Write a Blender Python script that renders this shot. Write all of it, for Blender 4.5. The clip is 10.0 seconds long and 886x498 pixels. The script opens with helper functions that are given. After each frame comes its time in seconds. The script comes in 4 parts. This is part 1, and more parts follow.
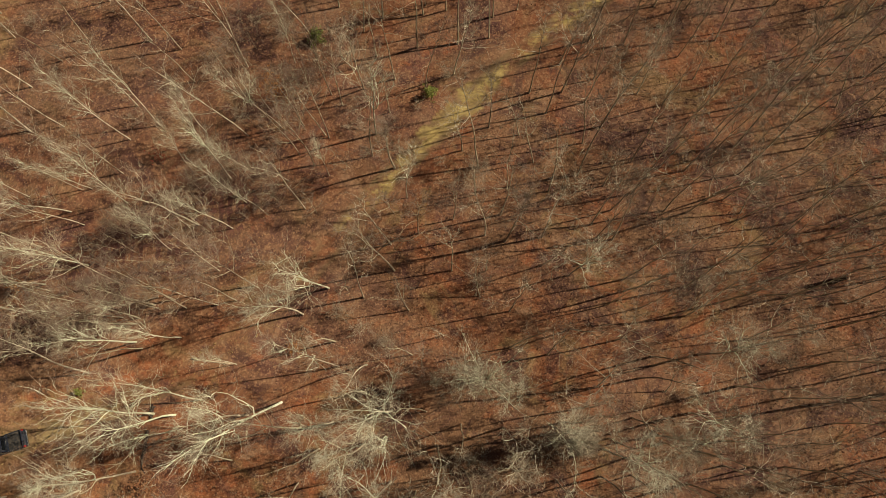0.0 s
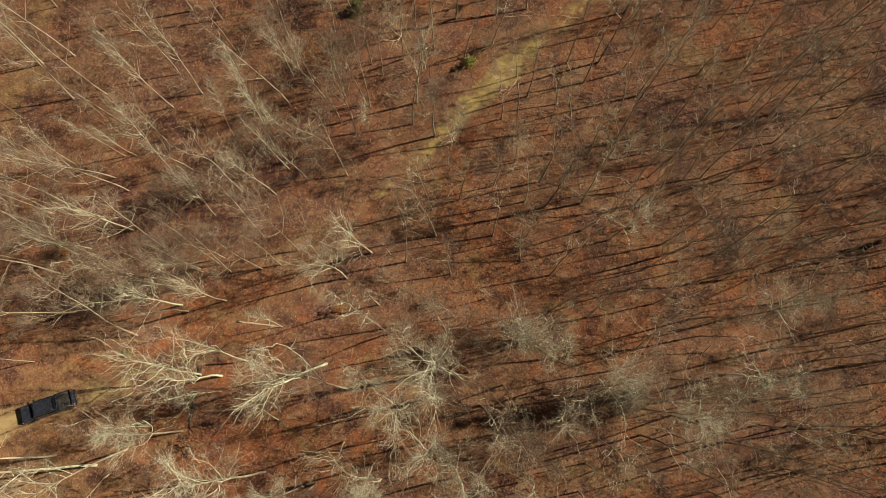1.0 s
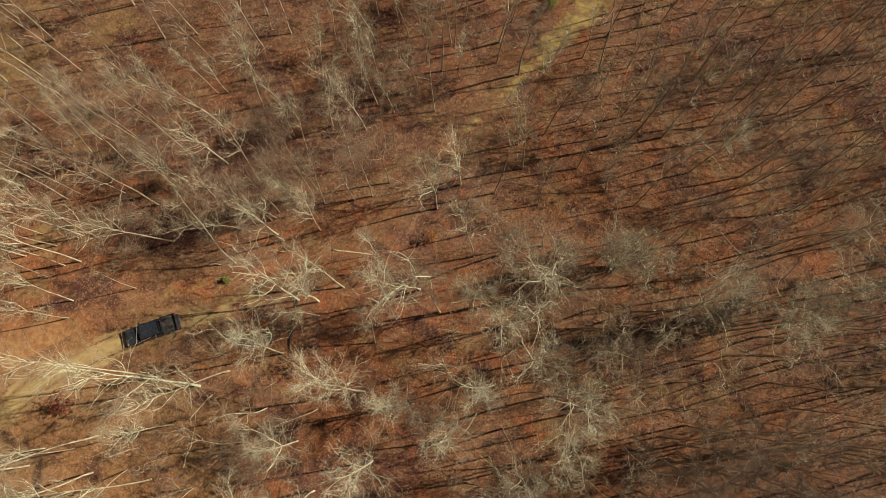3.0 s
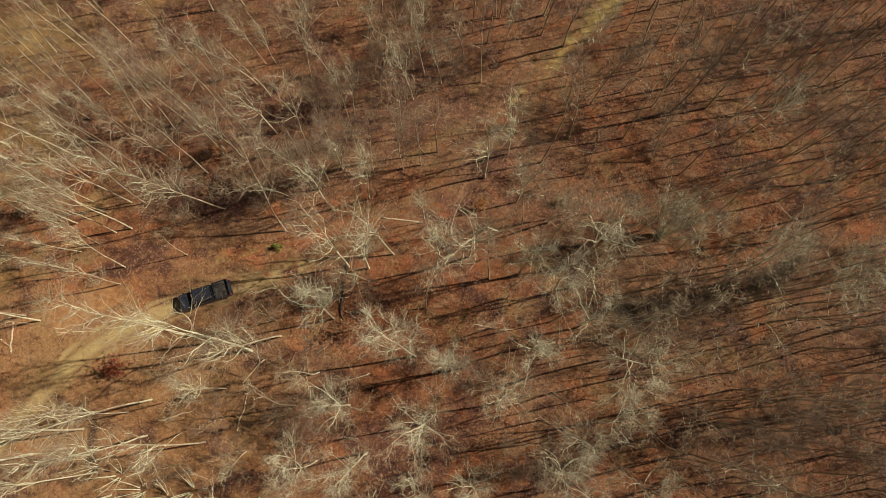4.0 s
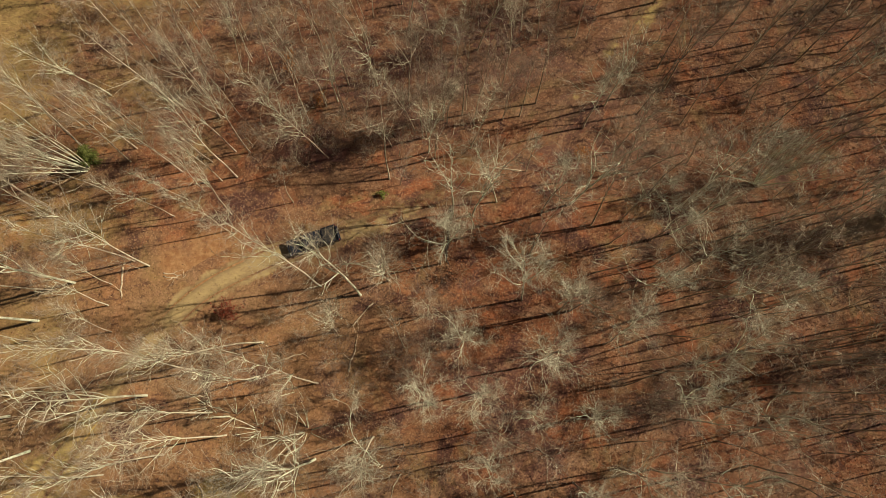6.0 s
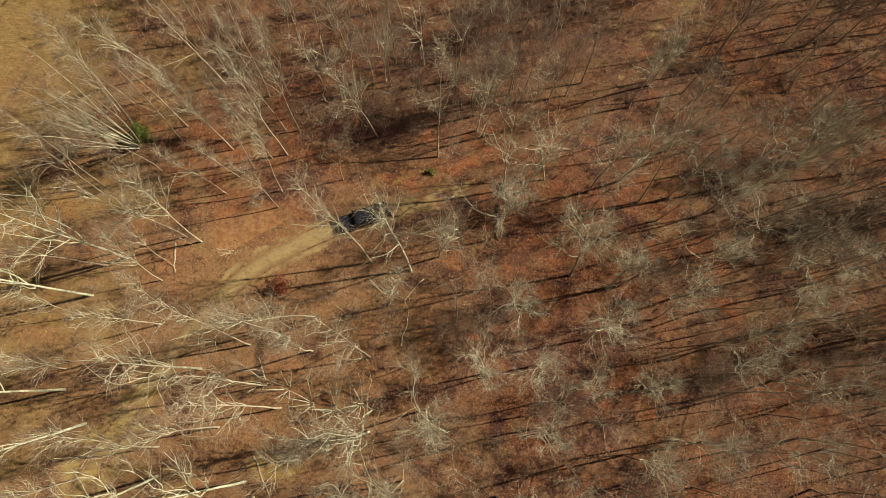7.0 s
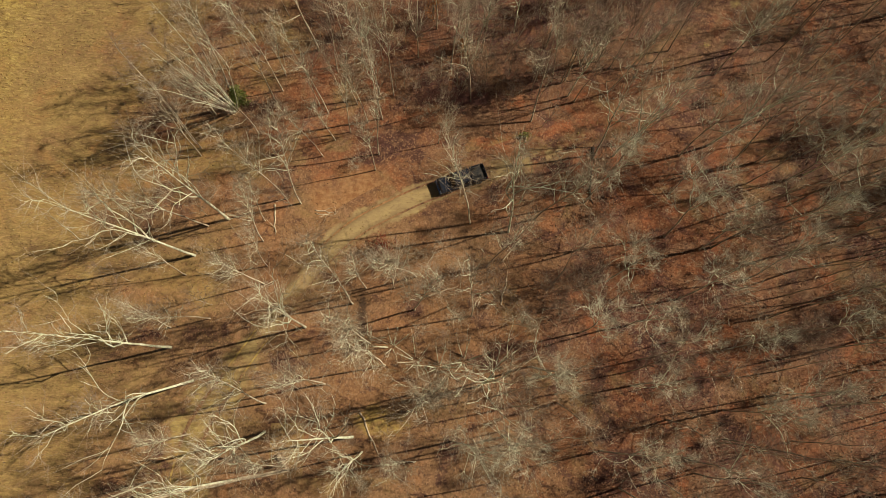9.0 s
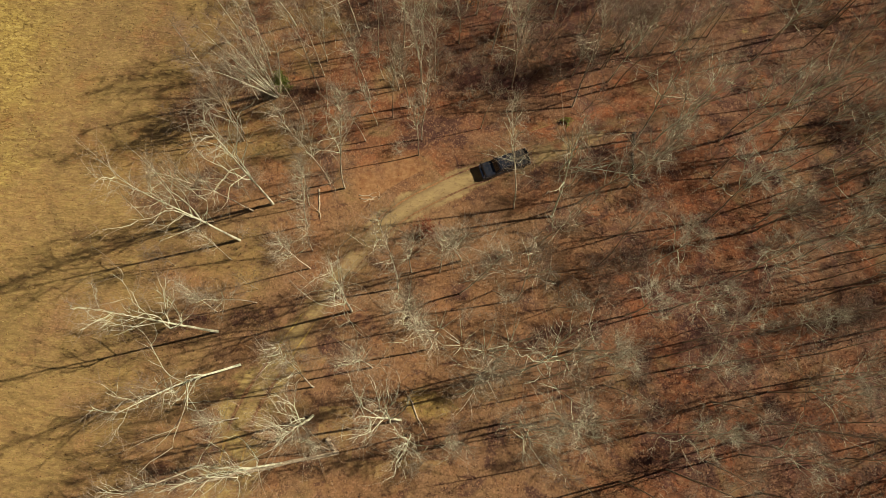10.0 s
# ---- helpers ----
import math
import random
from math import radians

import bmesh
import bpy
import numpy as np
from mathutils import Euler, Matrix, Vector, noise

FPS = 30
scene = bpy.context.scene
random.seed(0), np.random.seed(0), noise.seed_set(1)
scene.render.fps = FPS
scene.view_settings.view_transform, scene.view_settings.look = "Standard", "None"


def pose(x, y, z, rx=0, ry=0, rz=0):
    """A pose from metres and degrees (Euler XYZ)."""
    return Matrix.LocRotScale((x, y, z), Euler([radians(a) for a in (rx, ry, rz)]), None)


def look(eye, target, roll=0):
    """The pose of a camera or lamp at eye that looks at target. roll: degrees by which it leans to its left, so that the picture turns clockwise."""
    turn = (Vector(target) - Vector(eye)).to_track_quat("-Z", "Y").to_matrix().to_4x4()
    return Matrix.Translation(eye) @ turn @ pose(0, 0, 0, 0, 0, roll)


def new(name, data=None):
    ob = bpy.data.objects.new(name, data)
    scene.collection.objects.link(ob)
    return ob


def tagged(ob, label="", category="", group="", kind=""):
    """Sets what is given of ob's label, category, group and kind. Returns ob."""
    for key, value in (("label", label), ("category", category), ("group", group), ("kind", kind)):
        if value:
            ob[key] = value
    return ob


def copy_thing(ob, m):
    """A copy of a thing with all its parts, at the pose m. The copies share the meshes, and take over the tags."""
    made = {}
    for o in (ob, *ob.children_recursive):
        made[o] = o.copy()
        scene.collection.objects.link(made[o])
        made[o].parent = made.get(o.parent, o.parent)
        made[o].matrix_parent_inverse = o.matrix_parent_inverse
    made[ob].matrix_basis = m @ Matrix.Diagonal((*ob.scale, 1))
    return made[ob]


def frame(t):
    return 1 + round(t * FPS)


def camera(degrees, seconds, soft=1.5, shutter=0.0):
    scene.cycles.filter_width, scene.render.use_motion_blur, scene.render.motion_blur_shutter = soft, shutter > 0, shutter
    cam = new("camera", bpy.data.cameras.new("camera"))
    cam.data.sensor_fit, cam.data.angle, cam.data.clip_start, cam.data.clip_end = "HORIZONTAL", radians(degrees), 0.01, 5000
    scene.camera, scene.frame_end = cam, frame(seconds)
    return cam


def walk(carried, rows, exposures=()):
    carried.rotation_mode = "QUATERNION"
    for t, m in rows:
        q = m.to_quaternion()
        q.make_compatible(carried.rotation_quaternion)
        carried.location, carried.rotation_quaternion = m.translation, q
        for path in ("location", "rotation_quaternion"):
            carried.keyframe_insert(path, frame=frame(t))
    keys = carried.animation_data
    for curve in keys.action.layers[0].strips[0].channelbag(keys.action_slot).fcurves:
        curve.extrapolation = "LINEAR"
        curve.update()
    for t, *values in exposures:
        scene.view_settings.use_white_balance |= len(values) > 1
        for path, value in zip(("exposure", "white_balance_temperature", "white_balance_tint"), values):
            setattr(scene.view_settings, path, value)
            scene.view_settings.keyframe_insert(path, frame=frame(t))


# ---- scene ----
cam = camera(68.0, 10.0, soft=0.9)
# seconds, place in metres, tilt from straight down, roll, yaw in degrees
PATH = [
    (0, -2.42, -1.36, 63.45, 12.45, 1.51, -0.00),
    (0.5, -4.60, -3.04, 63.79, 12.34, 1.34, 0.03),
    (1, -6.96, -4.74, 64.01, 12.24, 1.08, 0.07),
    (1.5, -9.37, -6.52, 64.22, 12.14, 0.83, 0.04),
    (2, -11.71, -8.32, 64.54, 12.05, 0.73, 0.03),
    (3.5, -18.79, -13.43, 65.03, 11.87, 0.66, -0.01),
    (4, -21.49, -15.26, 65.00, 12.08, 0.47, 0.06),
    (4.5, -24.38, -16.88, 65.01, 12.17, 0.21, 0.04),
    (5, -27.30, -18.40, 65.00, 12.24, -0.01, -0.07),
    (5.5, -30.20, -19.90, 64.97, 12.40, -0.19, -0.14),
    (7, -38.26, -24.01, 65.13, 12.70, -0.57, -0.10),
    (7.5, -40.87, -25.31, 65.12, 12.82, -0.64, -0.08),
    (8, -43.62, -26.50, 65.07, 12.94, -0.83, -0.12),
    (8.5, -46.46, -27.49, 65.02, 13.00, -1.12, -0.18),
    (9, -49.10, -28.25, 65.02, 12.88, -1.34, -0.25),
    (9.5, -51.71, -28.92, 64.94, 12.76, -1.60, -0.35),
    (10, -54.21, -29.67, 64.77, 12.76, -1.81, -0.49),
]
walk(cam, [(t, pose(x, y, z, tilt, roll, yaw)) for t, x, y, z, tilt, roll, yaw in PATH], exposures=[(0.0, 0.0), (10.0, 0.0)])

# ---- light ----
SUN_UP, SUN_ROUND = 42.0, 12.0
world = bpy.data.worlds.new("sky")
scene.world = world
world.use_nodes = True
sky = world.node_tree.nodes.new("ShaderNodeTexSky")
sky.sky_type, sky.sun_disc = "NISHITA", False
sky.sun_elevation, sky.sun_rotation = radians(SUN_UP), radians(90 - SUN_ROUND)
world.node_tree.links.new(sky.outputs[0], world.node_tree.nodes["Background"].inputs[0])
world.node_tree.nodes["Background"].inputs[1].default_value = 0.016
sun = new("sun", bpy.data.lights.new("sun", "SUN"))
sun.data.energy, sun.data.angle, sun.data.color = 6.2, radians(0.55), (1.0, 0.90, 0.69)
toward = Vector((math.cos(radians(SUN_UP)) * math.cos(radians(SUN_ROUND)), math.cos(radians(SUN_UP)) * math.sin(radians(SUN_ROUND)), math.sin(radians(SUN_UP))))
sun.matrix_basis = look(toward * 200, (0, 0, 0))


# ---- materials ----
class Nodes:
    """Short calls for building a node material."""

    def __init__(self, name, roughness=0.9):
        self.mat = bpy.data.materials.new(name)
        self.mat.use_nodes = True
        self.tree = self.mat.node_tree
        self.shader = self.tree.nodes["Principled BSDF"]
        self.shader.inputs["Roughness"].default_value = roughness
        self.shader.inputs["Specular IOR Level"].default_value = 0.25
        self.shader.inputs["Diffuse Roughness"].default_value = 0.5
        self.where = self.tree.nodes.new("ShaderNodeNewGeometry").outputs["Position"]

    def put(self, value, socket):
        if hasattr(value, "is_linked"):
            self.tree.links.new(value, socket)
        else:
            socket.default_value = value

    def noise(self, scale, detail=4.0, rough=0.6, at=None, stretch=None, distort=0.0):
        n = self.tree.nodes.new("ShaderNodeTexNoise")
        n.inputs["Scale"].default_value, n.inputs["Detail"].default_value = scale, detail
        n.inputs["Roughness"].default_value, n.inputs["Distortion"].default_value = rough, distort
        source = at or self.where
        if stretch:
            m = self.tree.nodes.new("ShaderNodeMapping")
            m.inputs["Scale"].default_value, m.inputs["Rotation"].default_value = stretch[:3], (0, 0, radians(stretch[3]))
            self.put(source, m.inputs["Vector"])
            source = m.outputs[0]
        self.put(source, n.inputs["Vector"])
        return n.outputs["Fac"]

    def cells(self, scale):
        n = self.tree.nodes.new("ShaderNodeTexVoronoi")
        n.inputs["Scale"].default_value = scale
        self.put(self.where, n.inputs["Vector"])
        return n.outputs["Color"], n.outputs["Distance"]

    def ramp(self, fac, low, high, smooth=True):
        n = self.tree.nodes.new("ShaderNodeMapRange")
        n.interpolation_type = "SMOOTHSTEP" if smooth else "LINEAR"
        n.inputs["From Min"].default_value, n.inputs["From Max"].default_value = low, high
        self.put(fac, n.inputs["Value"])
        return n.outputs[0]

    def mix(self, fac, a, b, kind="MIX"):
        n = self.tree.nodes.new("ShaderNodeMix")
        n.data_type, n.blend_type = "RGBA", kind
        for value, socket in ((fac, n.inputs[0]), (a, n.inputs[6]), (b, n.inputs[7])):
            self.put((*value, 1.0) if isinstance(value, tuple) and len(value) == 3 else value, socket)
        return n.outputs[2]

    def sums(self, kind, a, b):
        n = self.tree.nodes.new("ShaderNodeMath")
        n.operation = kind
        self.put(a, n.inputs[0]), self.put(b, n.inputs[1])
        return n.outputs[0]

    def attribute(self, name):
        n = self.tree.nodes.new("ShaderNodeAttribute")
        n.attribute_name = name
        return n.outputs["Fac"]

    def chance(self, island=False):
        if island:
            return self.tree.nodes.new("ShaderNodeNewGeometry").outputs["Random Per Island"]
        return self.tree.nodes.new("ShaderNodeObjectInfo").outputs["Random"]

    def done(self, colour, bump=None, depth=0.02, strength=0.6):
        self.put((*colour, 1.0) if isinstance(colour, tuple) and len(colour) == 3 else colour, self.shader.inputs["Base Color"])
        if bump is not None:
            b = self.tree.nodes.new("ShaderNodeBump")
            b.inputs["Distance"].default_value, b.inputs["Strength"].default_value = depth, strength
            self.put(bump, b.inputs["Height"])
            self.tree.links.new(b.outputs[0], self.shader.inputs["Normal"])
        return self.mat


def litter(n):
    """Fallen oak and beech leaves: rust, mauve and tan patches at several sizes, with leaf-sized grain; dark blots and
    streaks of shade are painted in.
    """
    split = n.tree.nodes.new("ShaderNodeSeparateXYZ")
    n.put(n.where, split.inputs[0])
    broad = n.noise(0.055, 4.0, 0.6)
    drift = n.noise(0.12, 5.0, 0.66, distort=0.8)
    patch = n.noise(0.27, 5.0, 0.66, distort=0.6)
    # streaks along the sun's line: lit heaps and thin twig shade as colour
    heap_shade = n.noise(0.75, 5.0, 0.70, stretch=(0.75, 1.35, 1.0, 12), distort=0.5)
    grain = n.noise(2.6, 5.0, 0.75)
    leaf = n.cells(7.0)[0]
    c = n.mix(n.ramp(broad, 0.42, 0.58), (0.205, 0.072, 0.030), (0.195, 0.098, 0.051))
    c = n.mix(n.sums("MULTIPLY", n.ramp(drift, 0.51, 0.60), 0.85), c, (0.140, 0.057, 0.042))
    c = n.mix(n.sums("MULTIPLY", n.ramp(drift, 0.46, 0.36), 0.80), c, (0.235, 0.150, 0.066))
    c = n.mix(n.sums("MULTIPLY", n.ramp(patch, 0.53, 0.63), 0.80), c, (0.300, 0.096, 0.038))
    c = n.mix(n.sums("MULTIPLY", n.ramp(patch, 0.45, 0.35), 0.80), c, (0.285, 0.160, 0.094))
    clear = n.sums("MULTIPLY", n.ramp(split.outputs[0], -28.0, -48.0), n.ramp(split.outputs[1], 0.0, -13.0))
    c = n.mix(n.sums("MULTIPLY", clear, 0.60), c, (0.285, 0.168, 0.078))
    # the shade under the close north-western trees is mixed into the leaf colour
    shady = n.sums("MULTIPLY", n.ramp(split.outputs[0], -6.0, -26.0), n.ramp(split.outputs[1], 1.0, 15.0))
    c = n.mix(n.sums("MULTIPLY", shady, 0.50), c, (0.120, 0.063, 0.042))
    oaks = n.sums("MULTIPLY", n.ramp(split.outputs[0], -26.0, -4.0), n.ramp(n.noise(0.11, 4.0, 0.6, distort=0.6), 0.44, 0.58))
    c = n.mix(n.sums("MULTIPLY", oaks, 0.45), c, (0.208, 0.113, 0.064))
    # random dark blots paint in the soft shade of dense twig crowns
    crown_shade = n.noise(0.15, 5.0, 0.64, distort=0.6)
    c = n.mix(n.sums("MULTIPLY", n.ramp(crown_shade, 0.47, 0.38), 0.80), c, (0.062, 0.025, 0.023))
    c = n.mix(n.sums("MULTIPLY", n.ramp(heap_shade, 0.53, 0.68), 0.62), c, (0.300, 0.160, 0.085))
    c = n.mix(n.sums("MULTIPLY", n.ramp(heap_shade, 0.47, 0.34), 0.75), c, (0.076, 0.030, 0.023))
    n.tone = c
    c = n.mix(n.sums("MULTIPLY", n.ramp(grain, 0.52, 0.72), 0.78), c, (0.345, 0.175, 0.092))
    c = n.mix(n.sums("MULTIPLY", n.ramp(grain, 0.46, 0.30), 0.75), c, (0.060, 0.030, 0.019))
    c = n.mix(n.sums("MULTIPLY", n.ramp(leaf, 0.50, 0.25), 0.30), c, (0.065, 0.030, 0.018))
    c = n.mix(n.sums("MULTIPLY", n.ramp(leaf, 0.66, 0.88), 0.45), c, (0.400, 0.225, 0.125))
    return c, n.sums("ADD", grain, heap_shade)


def dry_grass(n):
    """Tussocks of dry grass that lean one way, pale on top; the brown between paints in their small shadows."""
    a = n.noise(0.35, 4.0, 0.6)
    b = n.noise(1.5, 4.0, 0.62, stretch=(0.75, 1.7, 1.0, 12), distort=0.8)
    fine = n.noise(5.0, 3.0, 0.6, stretch=(0.6, 1.6, 1.0, 12))
    c = n.mix(n.ramp(a, 0.35, 0.65), (0.31, 0.210, 0.062), (0.39, 0.280, 0.078))
    c = n.mix(n.sums("MULTIPLY", n.ramp(b, 0.50, 0.66), 0.75), c, (0.54, 0.41, 0.13))
    c = n.mix(n.sums("MULTIPLY", n.ramp(b, 0.49, 0.34), 0.70), c, (0.175, 0.105, 0.036))
    c = n.mix(n.sums("MULTIPLY", n.ramp(fine, 0.50, 0.36), 0.40), c, (0.16, 0.100, 0.038))
    return c, n.sums("ADD", b, n.sums("MULTIPLY", fine, 0.4))


def west_grass(n, c):
    """Thin dry grass comes through the leaves towards the field in the west."""
    split = n.tree.nodes.new("ShaderNodeSeparateXYZ")
    n.put(n.where, split.inputs[0])
    west = n.ramp(n.sums("SUBTRACT", split.outputs[0], n.sums("MULTIPLY", split.outputs[1], 0.2)), -40.0, -92.0, False)
    spread = n.sums("ADD", west, n.sums("MULTIPLY", n.sums("SUBTRACT", n.noise(0.16, 5.0, 0.62), 0.5), 1.6))
    grass, _ = dry_grass(n)
    return n.mix(n.sums("MULTIPLY", n.ramp(spread, 0.34, 0.98), 0.62), c, n.mix(0.35, grass, (0.29, 0.195, 0.090)))


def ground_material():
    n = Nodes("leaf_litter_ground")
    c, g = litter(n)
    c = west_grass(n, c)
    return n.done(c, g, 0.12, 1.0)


def track_material():
    n = Nodes("grassy_dirt_track")
    base, g = litter(n)
    base = west_grass(n, base)
    grass, b = dry_grass(n)
    lane = n.sums("ADD", n.attribute("lane"), n.sums("MULTIPLY", n.sums("SUBTRACT", n.noise(0.45, 5.0, 0.68), 0.5), 2.4))
    split = n.tree.nodes.new("ShaderNodeSeparateXYZ")
    n.put(n.where, split.inputs[0])
    lane = n.sums("MULTIPLY", lane, n.sums("ADD", n.sums("MULTIPLY", n.ramp(split.outputs[0], -69.0, -60.0), 0.25), 0.75))
    sandy = n.sums("MULTIPLY", n.sums("ADD", n.sums("MULTIPLY", n.ramp(n.sums("ABSOLUTE", n.sums("ADD", split.outputs[0], 48.0), 0.0), 24.0, 12.0), 0.4), 0.3), 1.0)
    grass = n.mix(sandy, grass, n.mix(n.ramp(b, 0.35, 0.65), (0.24, 0.150, 0.075), (0.36, 0.255, 0.140)))
    c = n.mix(n.ramp(lane, 0.30, 0.75), base, grass)
    rut = n.sums("MULTIPLY", n.attribute("rut"), n.ramp(n.noise(0.4, 3.0), 0.30, 0.60))
    c = n.mix(rut, c, (0.185, 0.120, 0.060))
    return n.done(c, g, 0.06, 0.7)


def field_material():
    n = Nodes("dry_meadow")
    base, g = litter(n)
    base = west_grass(n, base)
    grass, b = dry_grass(n)
    lane = n.sums("ADD", n.attribute("lane"), n.sums("MULTIPLY", n.sums("SUBTRACT", n.noise(0.22, 6.0, 0.72), 0.5), 1.7))
    c = n.mix(n.ramp(lane, 0.25, 0.85), base, grass)
    tufts = n.noise(1.1, 5.0, 0.75, stretch=(0.5, 1.6, 1.0, 10))
    c = n.mix(n.sums("MULTIPLY", n.ramp(tufts, 0.50, 0.36), 0.40), c, (0.165, 0.105, 0.040))
    return n.done(c, n.sums("ADD", b, tufts), 0.16, 0.9)


def patch_material(name, pale, deep):
    """A patch of ground coloured apart from the litter round it, with a broken edge."""
    n = Nodes(name)
    base, g = litter(n)
    base = west_grass(n, base)
    fine = n.noise(1.6, 5.0, 0.72)
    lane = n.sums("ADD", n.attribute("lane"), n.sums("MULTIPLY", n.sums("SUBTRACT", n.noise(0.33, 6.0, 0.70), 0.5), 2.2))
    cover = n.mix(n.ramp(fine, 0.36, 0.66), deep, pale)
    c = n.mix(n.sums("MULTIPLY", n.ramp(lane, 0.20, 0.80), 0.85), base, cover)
    return n.done(c, g, 0.08, 0.8)


def bark_material(name, light, dark, moss):
    """Bark with plates and lichen blotches; each tree has its own share of rough dark bark."""
    n = Nodes(name, 0.85)
    a = n.noise(1.1, 4.0, 0.65)
    b = n.noise(7.0, 4.0, 0.7, stretch=(1, 1, 0.3, 0))
    c = n.mix(n.ramp(a, 0.40, 0.62), light, moss)
    plates = n.noise(0.8, 4.0, 0.7)
    rough = n.sums("ADD", plates, n.sums("MULTIPLY", n.sums("SUBTRACT", n.chance(), 0.5), 0.34))
    c = n.mix(n.sums("MULTIPLY", n.ramp(rough, 0.48, 0.66), 0.75), c, dark)
    c = n.mix(n.ramp(b, 0.48, 0.30), c, dark)
    return n.done(c, b, 0.02, 0.6)


GROUND, TRACK, FIELD = ground_material(), track_material(), field_material()
TAN_PATCH = patch_material("thin_tan_grass", (0.42, 0.285, 0.115), (0.245, 0.135, 0.055))
RUST_PATCH = patch_material("bright_leaf_patch", (0.40, 0.222, 0.100), (0.26, 0.118, 0.048))
GOLD_PATCH = patch_material("golden_grass", (0.52, 0.375, 0.110), (0.32, 0.195, 0.060))
MAROON_SHADE_PATCH = patch_material("maroon_shade_litter", (0.135, 0.050, 0.037), (0.062, 0.026, 0.023))
DARK_PATCH = patch_material("dark_ground", (0.075, 0.044, 0.028), (0.040, 0.024, 0.017))
PALE_BARK = bark_material("pale_bark", (0.70, 0.690, 0.535), (0.34, 0.290, 0.200), (0.54, 0.575, 0.390))
TRUNK_BARK = bark_material("trunk_bark", (0.58, 0.50, 0.375), (0.26, 0.190, 0.130), (0.45, 0.42, 0.295))
GREY_BARK = bark_material("grey_bark", (0.40, 0.325, 0.225), (0.16, 0.115, 0.078), (0.34, 0.30, 0.195))
TWIG_BARK = bark_material("twig_bark", (0.375, 0.290, 0.210), (0.225, 0.160, 0.112), (0.335, 0.280, 0.192))
# paler copy of the twig bark that paints sunlit twigs on round crowns
LIT_TWIG_BARK = bark_material("lit_twig_bark", (0.50, 0.445, 0.335), (0.30, 0.245, 0.175), (0.44, 0.415, 0.300))
# darker copy of the twig bark that paints twigs seen from their shaded side
SHADED_TWIG_BARK = bark_material("shaded_twig_bark", (0.240, 0.162, 0.122), (0.128, 0.080, 0.060), (0.208, 0.156, 0.108))

# ---- ground ----
TRACK_LINE = [Vector(p) for p in ((30, 54), (21, 47), (12.8, 40.2), (4.8, 34.3), (-1.8, 28.0), (-9.3, 20.4), (-12.9, 16.2), (-18.5, 8.9), (-23.6, 4.2),
              (-30.0, 0.0), (-38.5, -3.9), (-47.8, -6.9), (-53.0, -9.2), (-57.4, -12.0), (-61.4, -16.4), (-64.6, -21.0), (-68.0, -26.0),
              (-70.8, -30.6), (-72.0, -35.0), (-72.6, -42.0), (-73.0, -52.0))]


def rise(x, y):
    """Gentle unevenness of the forest floor."""
    return 0.35 * noise.noise((x * 0.045, y * 0.045, 3.1)) + 0.10 * noise.noise((x * 0.21, y * 0.21, 7.7))


def smooth_line(points, step=0.8):
    out = []
    for i in range(len(points) - 1):
        a, b = points[i], points[i + 1]
        before, after = points[max(i - 1, 0)], points[min(i + 2, len(points) - 1)]
        count = max(2, int((b - a).length / step))
        for k in range(count):
            u = k / count
            out.append(0.5 * (2 * a + (b - before) * u + (2 * before - 5 * a + 4 * b - after) * u * u + (3 * a - before - 3 * b + after) * u ** 3))
    return out + [points[-1]]


LANE = smooth_line(TRACK_LINE)
LANE_XY = np.array([tuple(p) for p in LANE])


def from_track(x, y):
    return float(np.sqrt(((LANE_XY - (x, y)) ** 2).sum(1).min()))


def field_edge(y):
    return -93.8 - 0.16 * max(0.0, 12 - y) + 2.2 * noise.noise((y * 0.13, 0.0, 5.0)) + (0.35 * (y - 14) if y > 14 else 0.0) + (0.10 * (-16 - y) if y < -16 else 0.0)


def mesh_object(name, verts, faces, material, parent=None, smooth=False):
    me = bpy.data.meshes.new(name)
    me.from_pydata(verts, [], faces)
    me.materials.append(material)
    if smooth:
        me.shade_smooth()
    ob = new(name, me)
    ob.parent = parent
    return ob


def sheet(name, xs, ys, lift, material, lane=None):
    verts = [(x, y, rise(x, y) + lift) for y in ys for x in xs]
    w = len(xs)
    faces = [(j * w + i, j * w + i + 1, (j + 1) * w + i + 1, (j + 1) * w + i) for j in range(len(ys) - 1) for i in range(w - 1)]
    ob = mesh_object(name, verts, faces, material, smooth=True)
    if lane:
        ob.data.attributes.new("lane", "FLOAT", "POINT").data.foreach_set("value", [lane(v[0], v[1]) for v in verts])
    return ob


far = [260, 420, 800, 1500]
xs = [-v for v in reversed(far)] + list(np.arange(-180, 120.1, 1.5)) + [v for v in far]
ys = [-v for v in reversed(far)] + list(np.arange(-90, 90.1, 1.5)) + [v for v in far]
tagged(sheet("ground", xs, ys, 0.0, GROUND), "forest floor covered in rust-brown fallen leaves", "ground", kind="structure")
field = sheet("field", list(np.arange(-175, -78, 1.0)), list(np.arange(-80, 80, 1.0)), 0.05, FIELD, lambda x, y: max(0.0, min(1.0, 0.5 + (field_edge(y) - x) / 14.0)) * min(1.0, (-78.5 - x) / 4.0) - max(0.0, (x + 80.0) * 0.5))
tagged(field, "dry yellow grass field at the forest edge", "field", kind="structure")


def patch(x, y, half_x, half_y, strength, lift, material, label):
    ob = sheet("clearing", list(np.linspace(x - half_x * 1.6, x + half_x * 1.6, max(8, int(half_x * 4)))), list(np.linspace(y - half_y * 1.6, y + half_y * 1.6, max(8, int(half_y * 4)))), lift, material,
               lambda a, b: strength - 1.2 * ((a - x) / half_x) ** 2 - 1.2 * ((b - y) / half_y) ** 2)
    return tagged(ob, label, "clearing", kind="structure")


